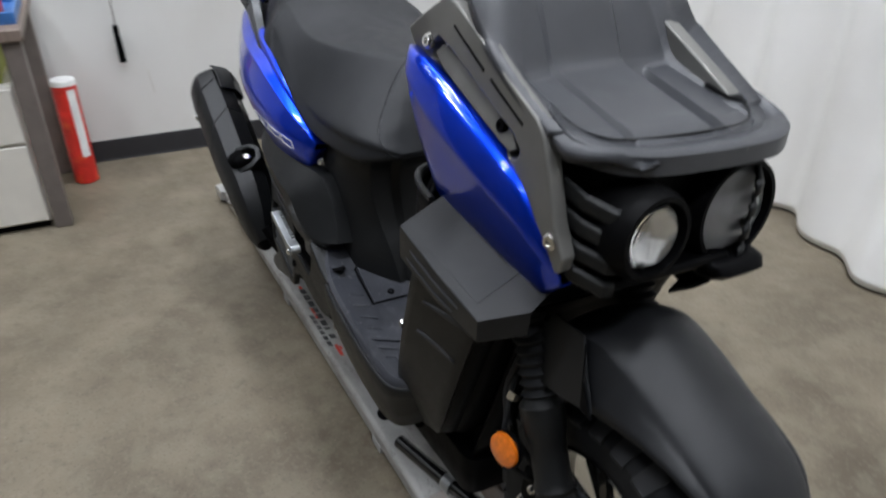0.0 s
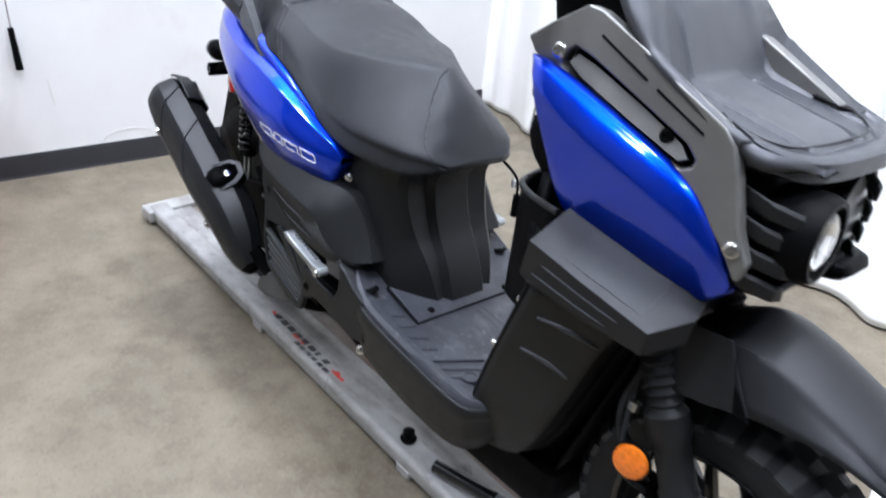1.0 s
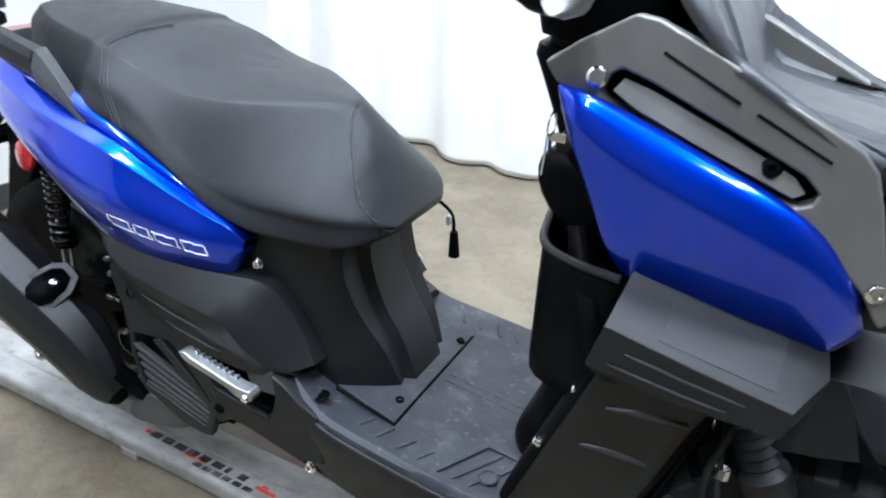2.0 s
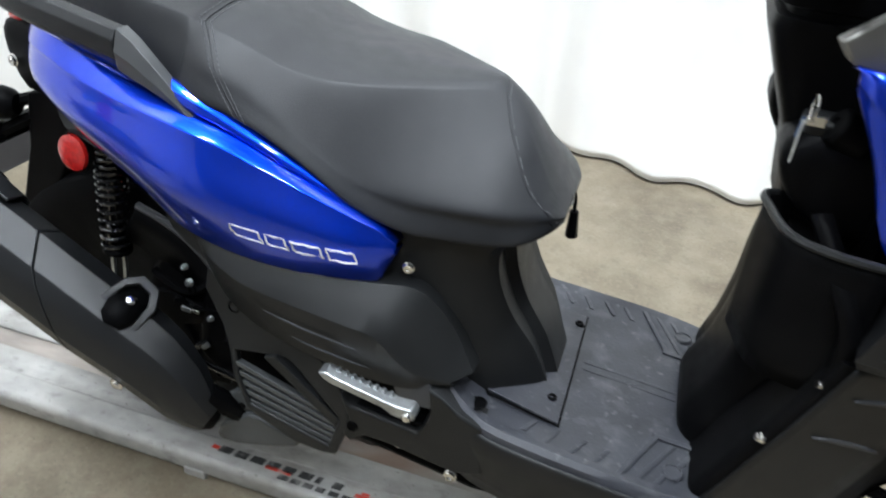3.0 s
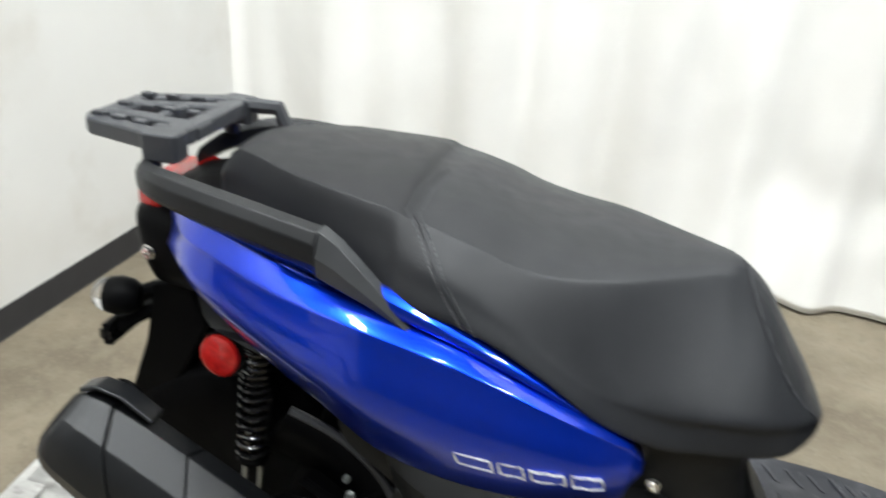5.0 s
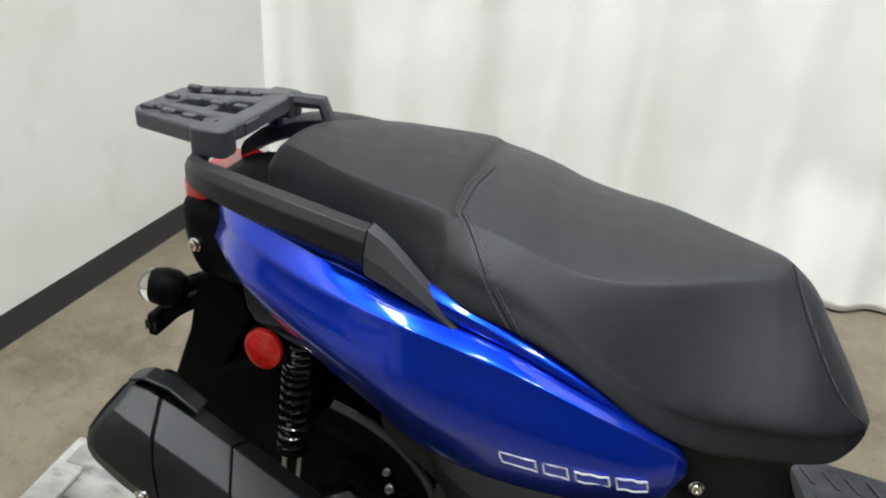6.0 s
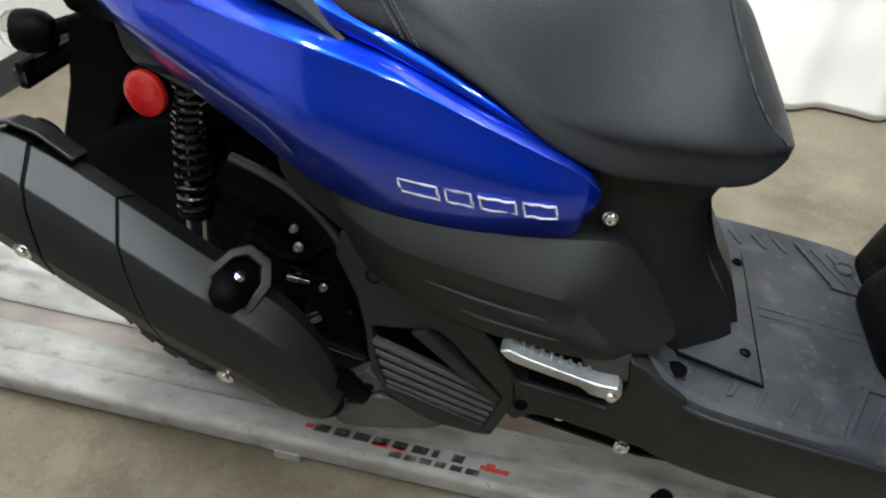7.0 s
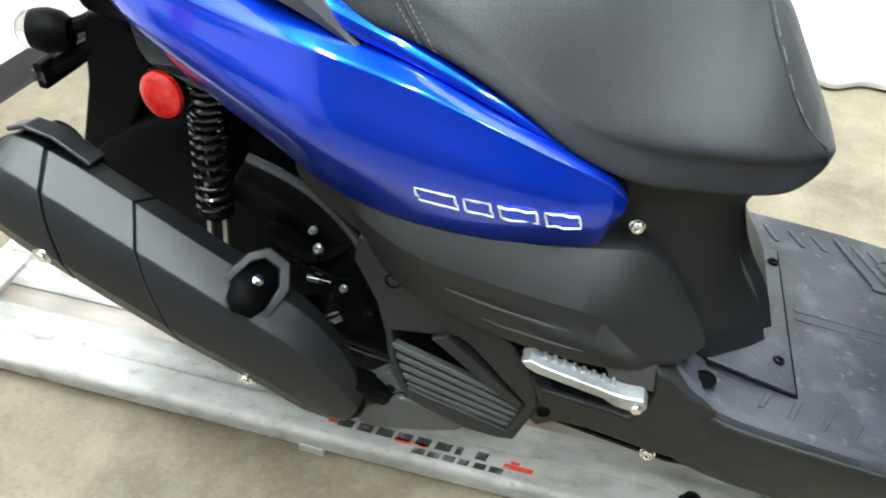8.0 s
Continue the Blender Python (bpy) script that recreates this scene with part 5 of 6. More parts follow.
wheel("front_wheel", FAX, 0.234, 0.056, "front wheel with black spokes and a block-tread tyre", True)
fork_dir = Vector((0.46, 0, -0.89)).normalized()
for s in (-1, 1):
    foot = FAX + Vector((0.022, s * 0.096, 0.0))
    p = [foot - fork_dir * k for k in (-0.02, 0.0, 0.09, 0.10, 0.108, 0.116, 0.124, 0.132, 0.14, 0.20, 0.215, 0.25, 0.26)]
    part("fork_leg", rod(p, [0.018, 0.022, 0.025, 0.030, 0.026, 0.030, 0.026, 0.030, 0.026, 0.026, 0.031, 0.031, 0.022], 14), M_COVER, scooter, "dark fork leg with ribbed collar")
    gp, gr = [], []
    for k in range(17):
        gp.append(foot - fork_dir * (0.258 + 0.0075 * k))
        gr.append(0.026 if k % 2 else 0.019)
    part("fork_gaiter", rod(gp, gr, 14), M_RUBBER, scooter, "black rubber fork gaiter")
    part("fork_tube", rod([foot - fork_dir * 0.37, foot - fork_dir * 0.52], 0.016, 10), M_FLAT, scooter)
part("axle_nut", turned([(0.012, 0.0), (0.012, 0.012), (0.008, 0.016)], FAX + Vector((0.01, -0.125, 0)), (0, -1, 0), 6), M_CHROME, scooter)
part("brake_caliper", block(1.165, 1.215, -0.092, -0.045, 0.235, 0.315), M_FLAT, scooter, "black brake caliper", bevel=0.01)
for k in range(2):
    bolt((1.178 + 0.02 * k, -0.094, 0.255 + 0.04 * k), (0, -1, 0), 0.006, M_CHROME, scooter)
amber = part("amber_reflector", turned([(0.026, -0.006), (0.028, 0.0), (0.027, 0.003)], (1.186, -0.140, 0.386), (0.2, -1, 0.08), 24), M_BLACK, scooter, "round amber reflector on a chromed bracket")
part("reflector_lens", turned([(0.0255, 0.0), (0.0245, 0.005), (0.016, 0.008), (0.002, 0.009)], (1.1862, -0.1428, 0.3862), (0.2, -1, 0.08), 24), M_ORANGE, amber, "amber lens")
part("reflector_stay", rod([(1.186, -0.132, 0.386), (1.17, -0.115, 0.38), (1.14, -0.10, 0.385)], 0.006, 6), M_CHROME, amber)
amber_l = part("amber_reflector", turned([(0.026, -0.006), (0.028, 0.0), (0.027, 0.003)], (1.186, 0.140, 0.386), (0.45, 1, 0.1), 24), M_ORANGE, scooter, "round amber reflector on a chromed bracket")
part("brake_hose", rod(catmull([(1.19, -0.075, 0.31), (1.15, -0.10, 0.36), (1.135, -0.115, 0.44), (1.15, -0.10, 0.54), (1.12, -0.05, 0.62)], 5), 0.005, 8), M_RUBBER, scooter, "black brake hose")
part("brake_hose", rod(catmull([(1.20, -0.08, 0.30), (1.17, -0.125, 0.345), (1.15, -0.12, 0.43), (1.13, -0.08, 0.56)], 5), 0.004, 8), M_RUBBER, scooter, "black brake hose")
part("hose_clamp", turned([(0.010, -0.006), (0.010, 0.006)], (1.150, -0.112, 0.445), (0, 0.3, 1), 10), M_CHROME, scooter)
part("steering_head", turned([(0.045, 0), (0.045, 0.22)], (1.10, 0, 0.48), (-0.42, 0, 0.9), 18), M_FLAT, scooter)
part("inner_fender", sheet(refine([[(1.05 + 0.02 * k, y, 0.22 + 0.075 * k) for y in (-0.10, 0, 0.10)] for k in range(6)], 2, 2)), M_BLACK, scooter, "black inner mudguard", solid=0.006)
part("triple_clamp", block(1.10, 1.17, -0.11, 0.11, 0.60, 0.63), M_FLAT, scooter, bevel=0.008)

# --- rear wheel, hugger, engine, shock absorbers
wheel("rear_wheel", Vector((0.0, 0.0, 0.24)), 0.241, 0.064, "rear wheel with black spokes and a block-tread tyre", False)
hug = []
for k in range(13):
    a = radians(20 + 130 * k / 12)
    r = 0.262
    hug.append([Vector((math.cos(a) * (r - 0.22), -0.074, 0.24 + math.sin(a) * (r - 0.22))), Vector((math.cos(a) * (r - 0.05), -0.078, 0.24 + math.sin(a) * (r - 0.05))), Vector((math.cos(a) * (r - 0.01), -0.076, 0.24 + math.sin(a) * (r - 0.01))), Vector((math.cos(a) * r, -0.066, 0.24 + math.sin(a) * r)), Vector((math.cos(a) * r, 0.085, 0.24 + math.sin(a) * r)), Vector((math.cos(a) * (r - 0.03), 0.10, 0.24 + math.sin(a) * (r - 0.03)))])
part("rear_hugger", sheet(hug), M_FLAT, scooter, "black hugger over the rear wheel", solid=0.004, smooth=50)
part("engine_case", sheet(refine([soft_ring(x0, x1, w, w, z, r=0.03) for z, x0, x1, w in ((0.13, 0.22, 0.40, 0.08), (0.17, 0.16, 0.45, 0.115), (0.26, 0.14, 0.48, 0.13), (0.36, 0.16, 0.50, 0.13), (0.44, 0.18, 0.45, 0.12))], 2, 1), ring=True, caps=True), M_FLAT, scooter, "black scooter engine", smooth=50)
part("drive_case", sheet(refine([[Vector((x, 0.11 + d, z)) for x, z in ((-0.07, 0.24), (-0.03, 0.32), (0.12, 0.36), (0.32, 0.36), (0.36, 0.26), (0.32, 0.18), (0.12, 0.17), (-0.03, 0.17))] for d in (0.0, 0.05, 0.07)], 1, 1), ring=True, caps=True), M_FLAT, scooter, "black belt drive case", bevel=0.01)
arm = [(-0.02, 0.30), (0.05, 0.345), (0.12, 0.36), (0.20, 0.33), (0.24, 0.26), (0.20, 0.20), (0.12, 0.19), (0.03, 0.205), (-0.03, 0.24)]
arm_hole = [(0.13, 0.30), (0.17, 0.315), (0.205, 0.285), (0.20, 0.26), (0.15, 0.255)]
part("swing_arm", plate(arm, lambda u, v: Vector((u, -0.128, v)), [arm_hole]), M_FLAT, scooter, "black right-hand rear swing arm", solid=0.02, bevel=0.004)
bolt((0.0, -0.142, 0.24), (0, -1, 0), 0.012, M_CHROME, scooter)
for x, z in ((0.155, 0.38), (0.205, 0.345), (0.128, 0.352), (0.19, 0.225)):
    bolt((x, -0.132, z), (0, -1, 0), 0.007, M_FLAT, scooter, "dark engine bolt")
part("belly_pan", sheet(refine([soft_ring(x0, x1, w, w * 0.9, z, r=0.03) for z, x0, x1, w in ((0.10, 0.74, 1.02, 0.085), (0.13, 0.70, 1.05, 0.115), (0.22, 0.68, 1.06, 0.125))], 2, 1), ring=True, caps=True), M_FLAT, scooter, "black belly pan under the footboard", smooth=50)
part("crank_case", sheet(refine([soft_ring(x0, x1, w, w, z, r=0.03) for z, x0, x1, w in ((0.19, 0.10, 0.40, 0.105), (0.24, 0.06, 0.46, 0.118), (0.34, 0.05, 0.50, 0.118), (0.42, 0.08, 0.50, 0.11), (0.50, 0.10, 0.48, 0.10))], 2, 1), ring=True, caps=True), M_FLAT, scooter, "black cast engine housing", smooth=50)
part("hose", rod(catmull([(0.10, -0.12, 0.36), (0.15, -0.135, 0.345), (0.20, -0.13, 0.35), (0.235, -0.14, 0.33)], 4), 0.003, 6), M_FLAT, scooter, "thin dark steel pipe")
part("hose", rod(catmull([(0.08, -0.12, 0.385), (0.14, -0.13, 0.37), (0.19, -0.12, 0.40), (0.22, -0.11, 0.44)], 4), 0.007, 6), M_FLAT, scooter, "black rubber hose")
part("cable_clip", block(0.135, 0.152, -0.14, -0.128, 0.338, 0.346), M_ALLOY, scooter, bevel=0.002)
part("oil_plug", turned([(0.009, 0), (0.009, 0.010), (0.006, 0.013)], (0.222, -0.14, 0.312), (0, -1, 0), 12), M_FLAT, scooter, "small dark cap")
arc = catmull([(0.066, -0.120, 0.494), (0.116, -0.122, 0.479), (0.158, -0.124, 0.455), (0.193, -0.126, 0.42), (0.212, -0.128, 0.385)], 5)
GUARDP = part("inner_guard", sheet([[p, Vector((p.x - 0.02, p.y + 0.004, p.z - 0.03)), Vector((p.x - 0.045, p.y + 0.012, p.z - 0.075))] for p in arc]), M_BLACK, scooter, "curved black inner guard under the tail", solid=0.004, smooth=50)
# lighter grey rod stands in for the highlight along the guard's edge
part("guard_edge", rod(arc, 0.006, 8), M_DECK, GUARDP, "lighter rod for the highlight along the inner guard's edge")
for x, z, r in ((0.151, 0.391, 0.005), (0.182, 0.334, 0.004), (0.146, 0.418, 0.004)):
    bolt((x, -0.134, z), (-0.1, -1, 0.3), r, M_ALLOY, scooter, "dull steel engine bolt")
part("cable_clip", block(0.140, 0.166, -0.139, -0.131, 0.338, 0.345), M_CHROME, scooter, bevel=0.002)
part("engine_pipe", rod(catmull([(0.177, -0.134, 0.288), (0.156, -0.136, 0.272), (0.163, -0.138, 0.247), (0.201, -0.138, 0.236), (0.245, -0.138, 0.229)], 5), 0.0055, 8), M_GLOSS, scooter, "glossy black bent bracket rod")
part("engine_tab", slab([(0.166, 0.280), (0.178, 0.292), (0.183, 0.286), (0.172, 0.276)], 0.004, lambda u, v, w: Vector((u, -0.140 - w, v))), M_ALLOY, scooter, "small bare metal tab", bevel=0.001)
part("under_frame", rod([(0.35, -0.11, 0.19), (0.62, -0.13, 0.17), (0.9, -0.12, 0.18)], 0.014, 8), M_FLAT, scooter, "black frame tube")
part("under_frame", rod([(0.35, 0.11, 0.19), (0.62, 0.13, 0.17), (0.9, 0.12, 0.18)], 0.014, 8), M_FLAT, scooter, "black frame tube")
for x, y, z in ((0.47, -0.165, 0.262), (0.505, -0.155, 0.225), (0.59, -0.165, 0.20)):
    bolt((x, y, z), (0, -1, 0.2), 0.008, M_CHROME, scooter)
part("peg_bracket", slab([(0.43, 0.33), (0.55, 0.345), (0.57, 0.30), (0.53, 0.27), (0.50, 0.235), (0.45, 0.25)], 0.02, lambda u, v, w: Vector((u, -0.155 - w, v))), M_FLAT, scooter, "black foot peg bracket", bevel=0.005)

for s in (-1, 1):
    top, low = Vector((0.022, s * 0.106, 0.605)), Vector((-0.002, s * 0.106, 0.320))
    d = (top - low).normalized()
    shock = part("shock_absorber", rod([low + d * 0.07, low + d * 0.12, low + d * 0.125, top], [0.013, 0.013, 0.008, 0.008], 14), M_GLOSS, scooter, "black coil-spring shock absorber")
    e1 = d.cross(Vector((0, 1, 0))).normalized()
    e2 = d.cross(e1).normalized()
    coil = []
    turns, n = 13, 13 * 14
    for k in range(n + 1):
        f = k / n
        pitch = f + 0.07 * math.sin(math.pi * f) ** 2
        a = 2 * math.pi * turns * f
        coil.append(low + d * (0.085 + 0.175 * pitch) + (e1 * math.cos(a) + e2 * math.sin(a)) * 0.0208)
    part("spring", rod(coil, 0.0034, 7), M_GLOSS, shock, "glossy black coil spring")
    part("spring_seat", turned([(0.016, 0), (0.022, 0.004), (0.022, 0.010), (0.015, 0.018)], low + d * 0.068, d, 18), M_FLAT, shock)
    for o in (-0.011, 0.011):
        part("clevis", rod([low + e1 * o + d * 0.07, low + e1 * o + d * 0.03, low + e1 * o * 0.8 - d * 0.004], 0.004, 6), M_ALLOY, shock)
    part("shock_bolt", turned([(0.011, -0.012), (0.011, 0.012), (0.007, 0.016)], low, (0, s, 0.0), 8), M_CHROME, shock)

# --- silencer with its heat shield
mufA, mufB = Vector((0.190, -0.205, 0.270)), Vector((-0.172, -0.226, 0.508))
mdir = (mufB - mufA).normalized()
mup = Vector((0.0, 0.15, 1.0))
mup = (mup - mdir * mup.dot(mdir)).normalized()
mside = mdir.cross(mup).normalized()
if mside.y > 0:
    mside = -mside
MUF = [(-0.070, 0.010, 0.010), (-0.05, 0.026, 0.028), (0.0, 0.040, 0.050), (0.06, 0.050, 0.058), (0.16, 0.056, 0.062), (0.28, 0.056, 0.062), (0.36, 0.055, 0.061), (0.405, 0.051, 0.056), (0.425, 0.044, 0.048), (0.434, 0.032, 0.036)]
OCT = [(0.99, -0.40), (1.02, 0.02), (0.99, 0.30), (0.86, 0.56), (0.26, 0.96), (-0.42, 0.80), (-0.95, 0.30), (-1, -0.4), (-0.55, -0.95), (0.25, -1.0), (0.75, -0.78)]


def droop(d):
    """The toe of the silencer bends down towards the engine."""
    return 0.030 * max(0.0, (0.07 - d) / 0.125) ** 1.3


def muf_ring(d, a, b, grow=0.0):
    c = mufA + mdir * d - mup * droop(d)
    return [c + mside * (u * (a + grow)) + mup * (v * (b + grow)) for u, v in OCT]


MUFP = part("silencer", sheet(refine([muf_ring(*m) for m in MUF], 3, 1), ring=True, caps=True), M_FLAT, scooter, "black exhaust silencer with a plastic heat shield", smooth=50)


def shield_piece(d0, d1, name, label, s0, s1):
    """A length of the heat shield, from d0 to d1 along the silencer, its ends raked by s0 and s1."""
    rows = []
    for k in range(13):
        f = k / 12
        ring = []
        for u, v in OCT[-2:] + OCT[:7]:
            dd = min(0.431, d0 + s0 * v + (d1 + s1 * v - d0 - s0 * v) * f)
            i = max(q for q in range(len(MUF) - 1) if MUF[q][0] <= max(dd, -0.069))
            t = min(1, (dd - MUF[i][0]) / (MUF[i + 1][0] - MUF[i][0]))
            a = MUF[i][1] + (MUF[i + 1][1] - MUF[i][1]) * t + 0.003
            b = MUF[i][2] + (MUF[i + 1][2] - MUF[i][2]) * t + 0.003
            ring.append(mufA + mdir * dd - mup * droop(dd) + mside * (u * a) + mup * (v * b))
        rows.append(ring)
    return part(name, sheet(rows), M_MUFFLER, MUFP, label, solid=0.004, smooth=24, bevel=0.004, segs=3)


shield_piece(-0.058, 0.2165, "heat_shield", "satin charcoal heat shield, front section", 0.0, 0.075)
shield_piece(0.2185, 0.336, "heat_shield", "satin charcoal heat shield, middle section", 0.075, 0.055)
shield_piece(0.339, 0.430, "end_cap", "charcoal silencer end cap", 0.055, 0.0)
hood = [[p + mup * up_ for p in muf_ring(d, 0.056 * g, 0.058 * g, 0.004)[4:8]] for d, g, up_ in ((0.345, 1.0, 0.014), (0.39, 1.0, 0.017), (0.42, 0.97, 0.010), (0.434, 0.86, 0.0))]
part("tail_hood", sheet(hood), M_MUFFLER, MUFP, "open hooded outlet of the silencer", solid=0.005, smooth=24, bevel=0.003, segs=3)
part("outlet_shadow", turned([(0.020, 0.0), (0.020, 0.004), (0.001, 0.004)], mufA + mdir * 0.392 + mup * 0.046 - mside * 0.036, -mside + mup * 0.5, 18), M_FLAT, MUFP, "dark exhaust outlet")
bc = mufA + mdir * 0.136 + mside * 0.012 + mup * 0.052
nrm = (mside * 0.58 + mup * 0.81).normalized()
tan = nrm.cross(mdir).normalized()
if tan.z < 0:
    tan = -tan
eyelet = [(-0.030, -0.046), (0.012, -0.052), (0.036, -0.040), (0.046, -0.016), (0.034, 0.028), (0.012, 0.050), (-0.026, 0.046), (-0.046, 0.014), (-0.044, -0.026)]
eye_in = [(u * 0.66, v * (0.66 if v > 0 else 0.92)) for u, v in eyelet]


def boss_at(u, v):
    """The boss stands proud at its top and runs out flush at its foot."""
    return bc + mdir * u * 0.78 + tan * v * 0.85 + nrm * (0.006 + 0.013 * min(1, max(0, (v + 0.035) / 0.05)))


part("mount_boss", plate(eyelet, boss_at, [eye_in]), M_MUFFLER, MUFP, "raised boss round the silencer mounting bolt", solid=0.034, bevel=0.004, offset=-1, smooth=30, face=tuple(nrm))
part("boss_well", plate(eye_in, lambda u, v: bc + mdir * u * 0.8 + tan * v * 0.88 + nrm * (0.006 if v > 0 else 0.014)), M_FLAT, MUFP, solid=0.002)
part("mount_bolt", turned([(0.010, -0.006), (0.010, 0.0), (0.007, 0.001), (0.007, 0.005), (0.0045, 0.006)], bc + nrm * 0.008 + tan * 0.004, nrm, 6), M_CHROME, MUFP, "zinc hexagon bolt")
for d, u in ((0.078, -0.050), (0.335, -0.034)):
    q = mufA + mdir * d + mup * u + mside * (0.042 if d < 0.3 else 0.055)
    part("shield_screw", turned([(0.011, -0.006), (0.011, 0.001), (0.0065, 0.0015), (0.0065, 0.004), (0.004, 0.005)], q, (mside - mup * 0.4).normalized(), 12), M_CHROME, MUFP, "small steel screw")
part("exhaust_pipe", rod(catmull([mufA + mdir * -0.03, (0.26, -0.17, 0.20), (0.33, -0.12, 0.15), (0.40, -0.05, 0.17)], 5), 0.018, 10), M_FLAT, scooter, "dark exhaust pipe")

part("seat_strap", rod(catmull([(0.632, 0.10, 0.585), (0.66, 0.125, 0.55), (0.665, 0.13, 0.51)], 4), 0.003, 6), M_BLACK, scooter, "thin cord under the seat")
part("strap_toggle", rod([(0.665, 0.13, 0.515), (0.668, 0.132, 0.47)], [0.007, 0.010], 8), M_BLACK, scooter, "black toggle on the cord")
part("strap_tag", block(0.655, 0.662, 0.118, 0.128, 0.53, 0.545), M_WHITE, scooter)

# ---------------------------------------------------------------- the steel dolly under the scooter
dolly = thing("motorcycle_dolly", "low worn galvanised steel motorcycle dolly with a rusty wheel trough", "motorcycle dolly", pose(0, -0.079, 0, 0, 0, 5.3))
trough = [[(x, -0.060, 0.034), (x, -0.030, 0.033), (x, 0.0, 0.0325), (x, 0.030, 0.033), (x, 0.060, 0.034)] for x in (-0.535, 0.0, 0.5, 1.0, 1.5)]
part("wheel_trough", sheet(trough), M_RUST, dolly, "rust-stained steel wheel trough", solid=0.004, smooth=30)
for s in (-1, 1):
    rows = []
    for k in range(24):
        x = -0.575 + 2.135 * k / 23
        rows.append([(x, s * 0.022, 0.0385), (x, s * 0.050, 0.0390), (x, s * 0.074, 0.0395), (x, s * 0.080, 0.043), (x, s * 0.084, 0.050), (x, s * 0.088, 0.054), (x, s * 0.091, 0.0542), (x, s * 0.128, 0.0542), (x, s * 0.132, 0.0538), (x, s * 0.138, 0.050), (x, s * 0.1405, 0.044), (x, s * 0.1405, 0.040), (x, s * 0.1405, 0.020), (x, s * 0.1395, 0.016), (x, s * 0.134, 0.012)])
    rail = part("side_rail", sheet(rows), M_GALV, dolly, "flat galvanised side rail with a folded edge", solid=0.004, smooth=50)
    for x in (0.115, 0.72, 1.30):
        part("stop_tab", block(x - 0.022, x + 0.022, s * 0.137 - 0.006, s * 0.137 + 0.012, 0.0, 0.022), M_GALV, rail, bevel=0.004)
    for x in (-0.45, 0.55, 1.1):
        part("foot", block(x - 0.03, x + 0.03, s * 0.10 - 0.025, s * 0.10 + 0.025, 0.0, 0.0365), M_FLAT, dolly, bevel=0.004)
part("end_plate", block(-0.60, -0.535, -0.155, 0.155, 0.012, 0.050), M_GALV, dolly, "folded steel end plate", bevel=0.006)
part("end_plate", block(1.50, 1.56, -0.16, 0.16, 0.012, 0.050), M_GALV, dolly, "folded steel end plate", bevel=0.006)
for x, s in ((0.69, -1), (0.69, 1), (0.0, 1)):
    part("knob", turned([(0.016, 0.0), (0.018, 0.006), (0.012, 0.012), (0.013, 0.024), (0.006, 0.028)], (x, s * 0.105, 0.054), (0, 0, 1), 12), M_FLAT, dolly, "dark bolt head on the rail")
part("tie_bar", rod(catmull([(0.79, -0.118, 0.072), (0.93, -0.09, 0.085), (1.0, -0.075, 0.095), (1.22, -0.045, 0.125)], 4), [0.014] * 4 + [0.015] * 9, 12), M_GLOSS, dolly, "black tube bar lying along the dolly")
part("tie_bar_collar", turned([(0.017, -0.012), (0.017, 0.012)], (0.945, -0.087, 0.086), (1, 0.15, 0.1), 14), M_ALLOY, dolly)
part("stand_foot", block(0.94, 1.02, -0.13, -0.085, 0.054, 0.075), M_RUST, dolly, "rusty bracket", bevel=0.004)
part("lever_arm", slab([(0.0, 0.0), (0.055, 0.01), (0.075, 0.21), (0.04, 0.215)], 0.012, lambda u, v, w: Vector((1.40 + u - 0.35 * v, 0.36 + v, 0.12 - 0.3 * v + w))), M_WHITE, dolly, "white painted lever arm", bevel=0.004)
part("cross_bar", rod([(1.47, -0.15, 0.066), (1.49, 0.52, 0.045)], 0.015, 10), M_FLAT, dolly, "black cross bar")


# print on the rail: plain bars in black and red
def mark(x, y, w, h, m, skew=0.25):
    return part("print_bar", slab([(x, y), (x + w, y), (x + w + skew * h, y + h), (x + skew * h, y + h)], 0.0006, lambda u, v, q: Vector((u, v, 0.0545 + q))), m, dolly, smooth=0)


for k, w in enumerate((0.024, 0.024, 0.026, 0.024, 0.022, 0.024, 0.010, 0.018)):
    mark(0.150 + 0.0315 * k, -0.113, w, 0.014, M_INK)
for k, w in enumerate((0.019, 0.018, 0.018, 0.016, 0.018, 0.020)):
    mark(0.275 + 0.024 * k, -0.1285, w, 0.010, M_INK)
mark(0.135, -0.110, 0.014, 0.008, M_REDINK)
mark(0.245, -0.116, 0.05, 0.007, M_REDINK)
mark(0.415, -0.116, 0.045, 0.008, M_REDINK)
mark(0.425, -0.107, 0.014, 0.005, M_REDINK)

# ---------------------------------------------------------------- the corner by the wall
bench = thing("workbench", "brown-topped workbench on a grey steel post", "workbench", pose(-0.80, -1.15, 0))
part("tabletop", block(-0.24, 0.26, -0.75, 0.41, 0.600, 0.635), M_BROWN, bench, bevel=0.005)
for y in (0.38, -0.70):
    part("leg", block(0.20, 0.245, y - 0.03, y + 0.022, 0.0, 0.60), M_POST, bench, bevel=0.006)
    part("leg", block(-0.22, -0.18, y - 0.03, y + 0.022, 0.0, 0.60), M_POST, bench, bevel=0.006)
drawers = thing("drawer_cabinet", "cream enamelled drawer cabinet under the workbench", "cabinet", pose(-0.80, -1.2, 0))
part("carcass", block(-0.22, 0.222, -0.35, 0.392, 0.02, 0.47), M_CREAM, drawers, bevel=0.004)
for z0, z1 in ((0.03, 0.285), (0.295, 0.462)):
    part("drawer_front", block(0.222, 0.236, -0.345, 0.388, z0, z1), M_CREAM, drawers, bevel=0.004)
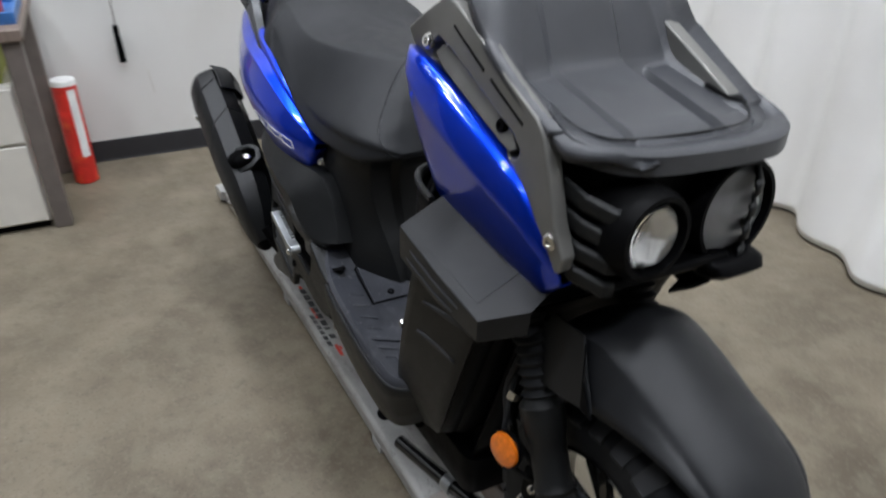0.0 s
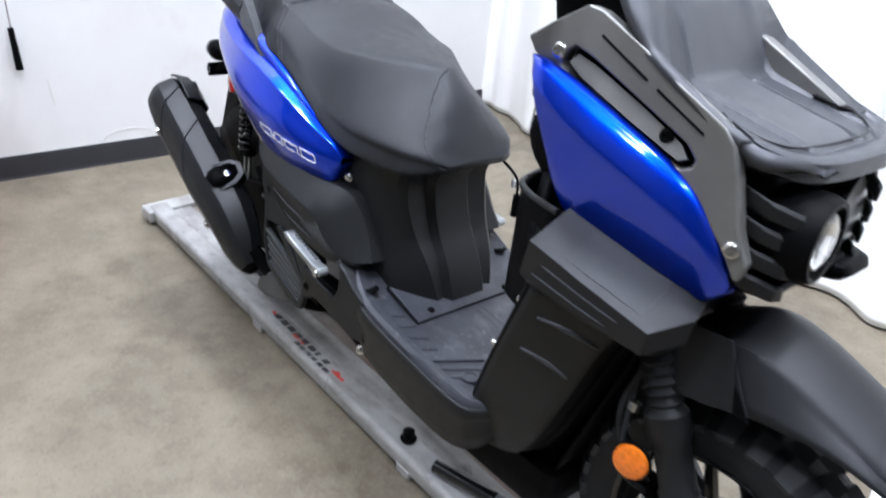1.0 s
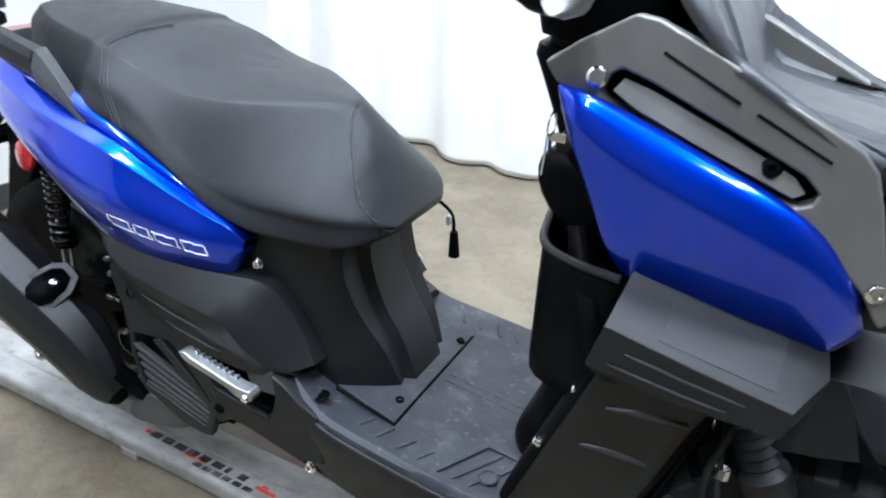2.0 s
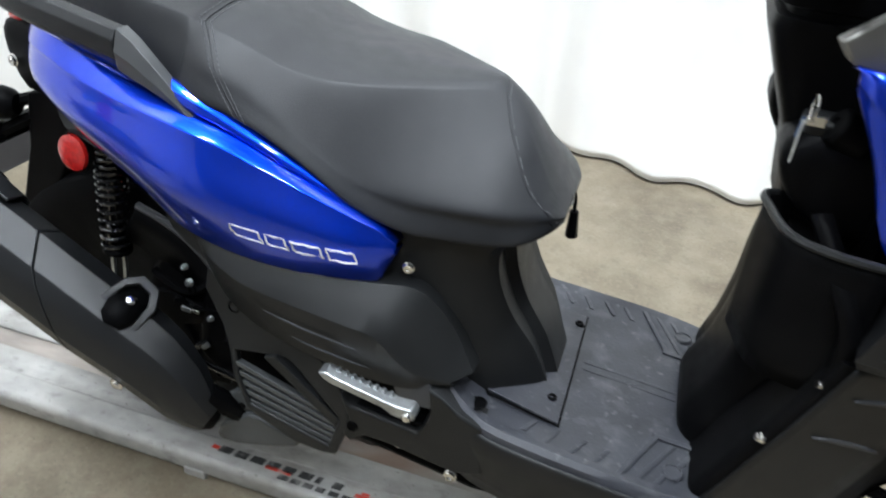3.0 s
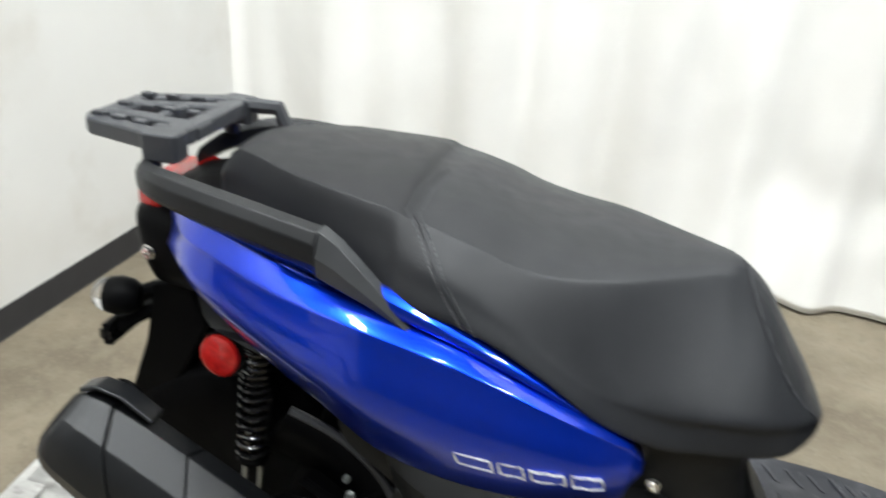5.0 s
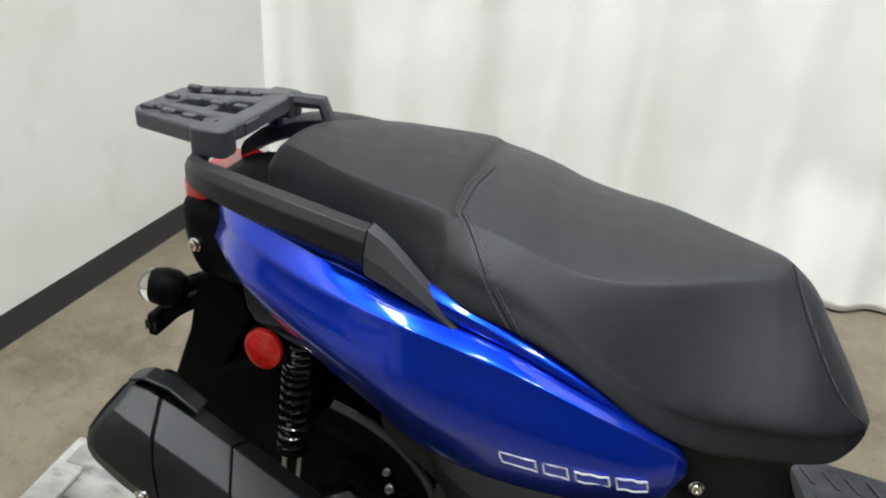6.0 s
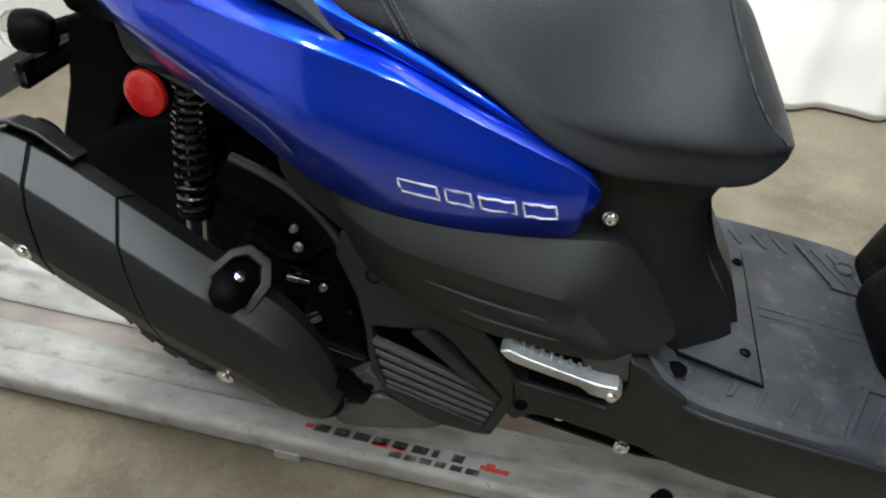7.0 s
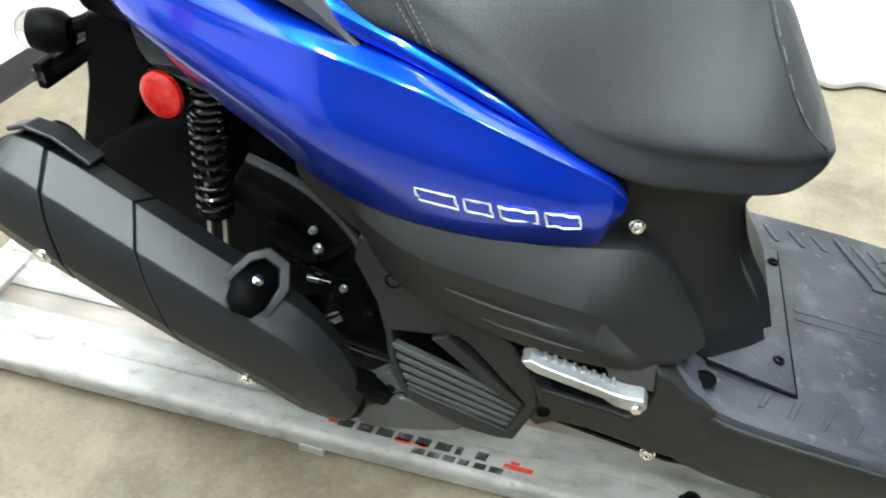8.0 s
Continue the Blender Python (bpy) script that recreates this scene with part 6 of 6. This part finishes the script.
part("plinth", block(-0.2, 0.215, -0.34, 0.385, 0.0, 0.022), M_FLAT, drawers)
tub = thing("storage_box", "olive green box on the drawer cabinet", "box", pose(-0.72, -0.93, 0.47))
part("body", block(-0.1, 0.12, -0.1, 0.1, 0, 0.09), M_GREEN, tub, bevel=0.006)
tray = thing("tray", "shallow blue plastic tray on the workbench", "tray", pose(-0.74, -0.90, 0.635))
tb = block(-0.14, 0.14, -0.17, 0.15, 0, 0.006)
for d in ((-0.14, -0.13, -0.17, 0.15), (0.13, 0.14, -0.17, 0.15), (-0.13, 0.13, -0.17, -0.16), (-0.13, 0.13, 0.14, 0.15)):
    block(d[0], d[1], d[2], d[3], 0.006, 0.035, tb)
part("tray_body", tb, M_BLUETRAY, tray, smooth=0, bevel=0.003)
redbox = thing("red_box", "small red box standing in the tray", "box", pose(-0.72, -0.82, 0.642))
part("body", block(-0.04, 0.04, -0.03, 0.03, 0, 0.07), M_REDCAN, redbox, bevel=0.003)
can = thing("cardboard_tube", "red printed tube with a white cap leaning by the skirting", "tube", pose(-0.895, -0.70, 0.0, 0, -3, 0))
part("barrel", turned([(0.037, 0.0), (0.040, 0.004), (0.040, 0.352), (0.037, 0.355)], (0, 0, 0), (0, 0, 1), 28), M_REDCAN, can)
part("cap", turned([(0.041, 0.0), (0.041, 0.016), (0.038, 0.020)], (0, 0, 0.352), (0, 0, 1), 28), M_WHITE, can, "white plastic cap")
lab = bmesh.new()
sheet([[Vector((0.0406 * math.cos(a), 0.0406 * math.sin(a), z)) for a in [0.2 + 0.12 * k for k in range(7)]] for z in (0.10, 0.20, 0.34)], bm=lab)
part("label_stripe", lab, M_WHITE, can, "white stripe on the label")
cord = thing("hanging_cord", "black plastic handle hanging on a thin cord down the wall", "cord", pose(WALL_X + 0.02, -0.50, 0))
part("cord_line", rod([(0, 0, 1.5), (0.002, 0, 0.9), (0.0, 0.003, 0.50)], 0.002, 6), M_POST, cord)
part("cord_handle", rod([(0.004, 0.001, 0.505), (0.006, 0.004, 0.375)], [0.009, 0.012], 10), M_BLACK, cord)
# rubbed marks on the wall: a faint arc above the skirting, a few streaks
marks = bmesh.new()
arc = [(math.cos(a) * 0.085 - 0.19, math.sin(a) * 0.032 + 0.088) for a in [math.pi * k / 16 for k in range(17)]]
rod([(WALL_X + 0.0006, y, z) for y, z in arc], 0.0012, 4, bm=marks)
rod([(WALL_X + 0.0004, -0.42, 0.33), (WALL_X + 0.0004, -0.412, 0.24)], 0.0022, 4, bm=marks)
part("scuff_mark", marks, M_BLOTCH, wall_west)
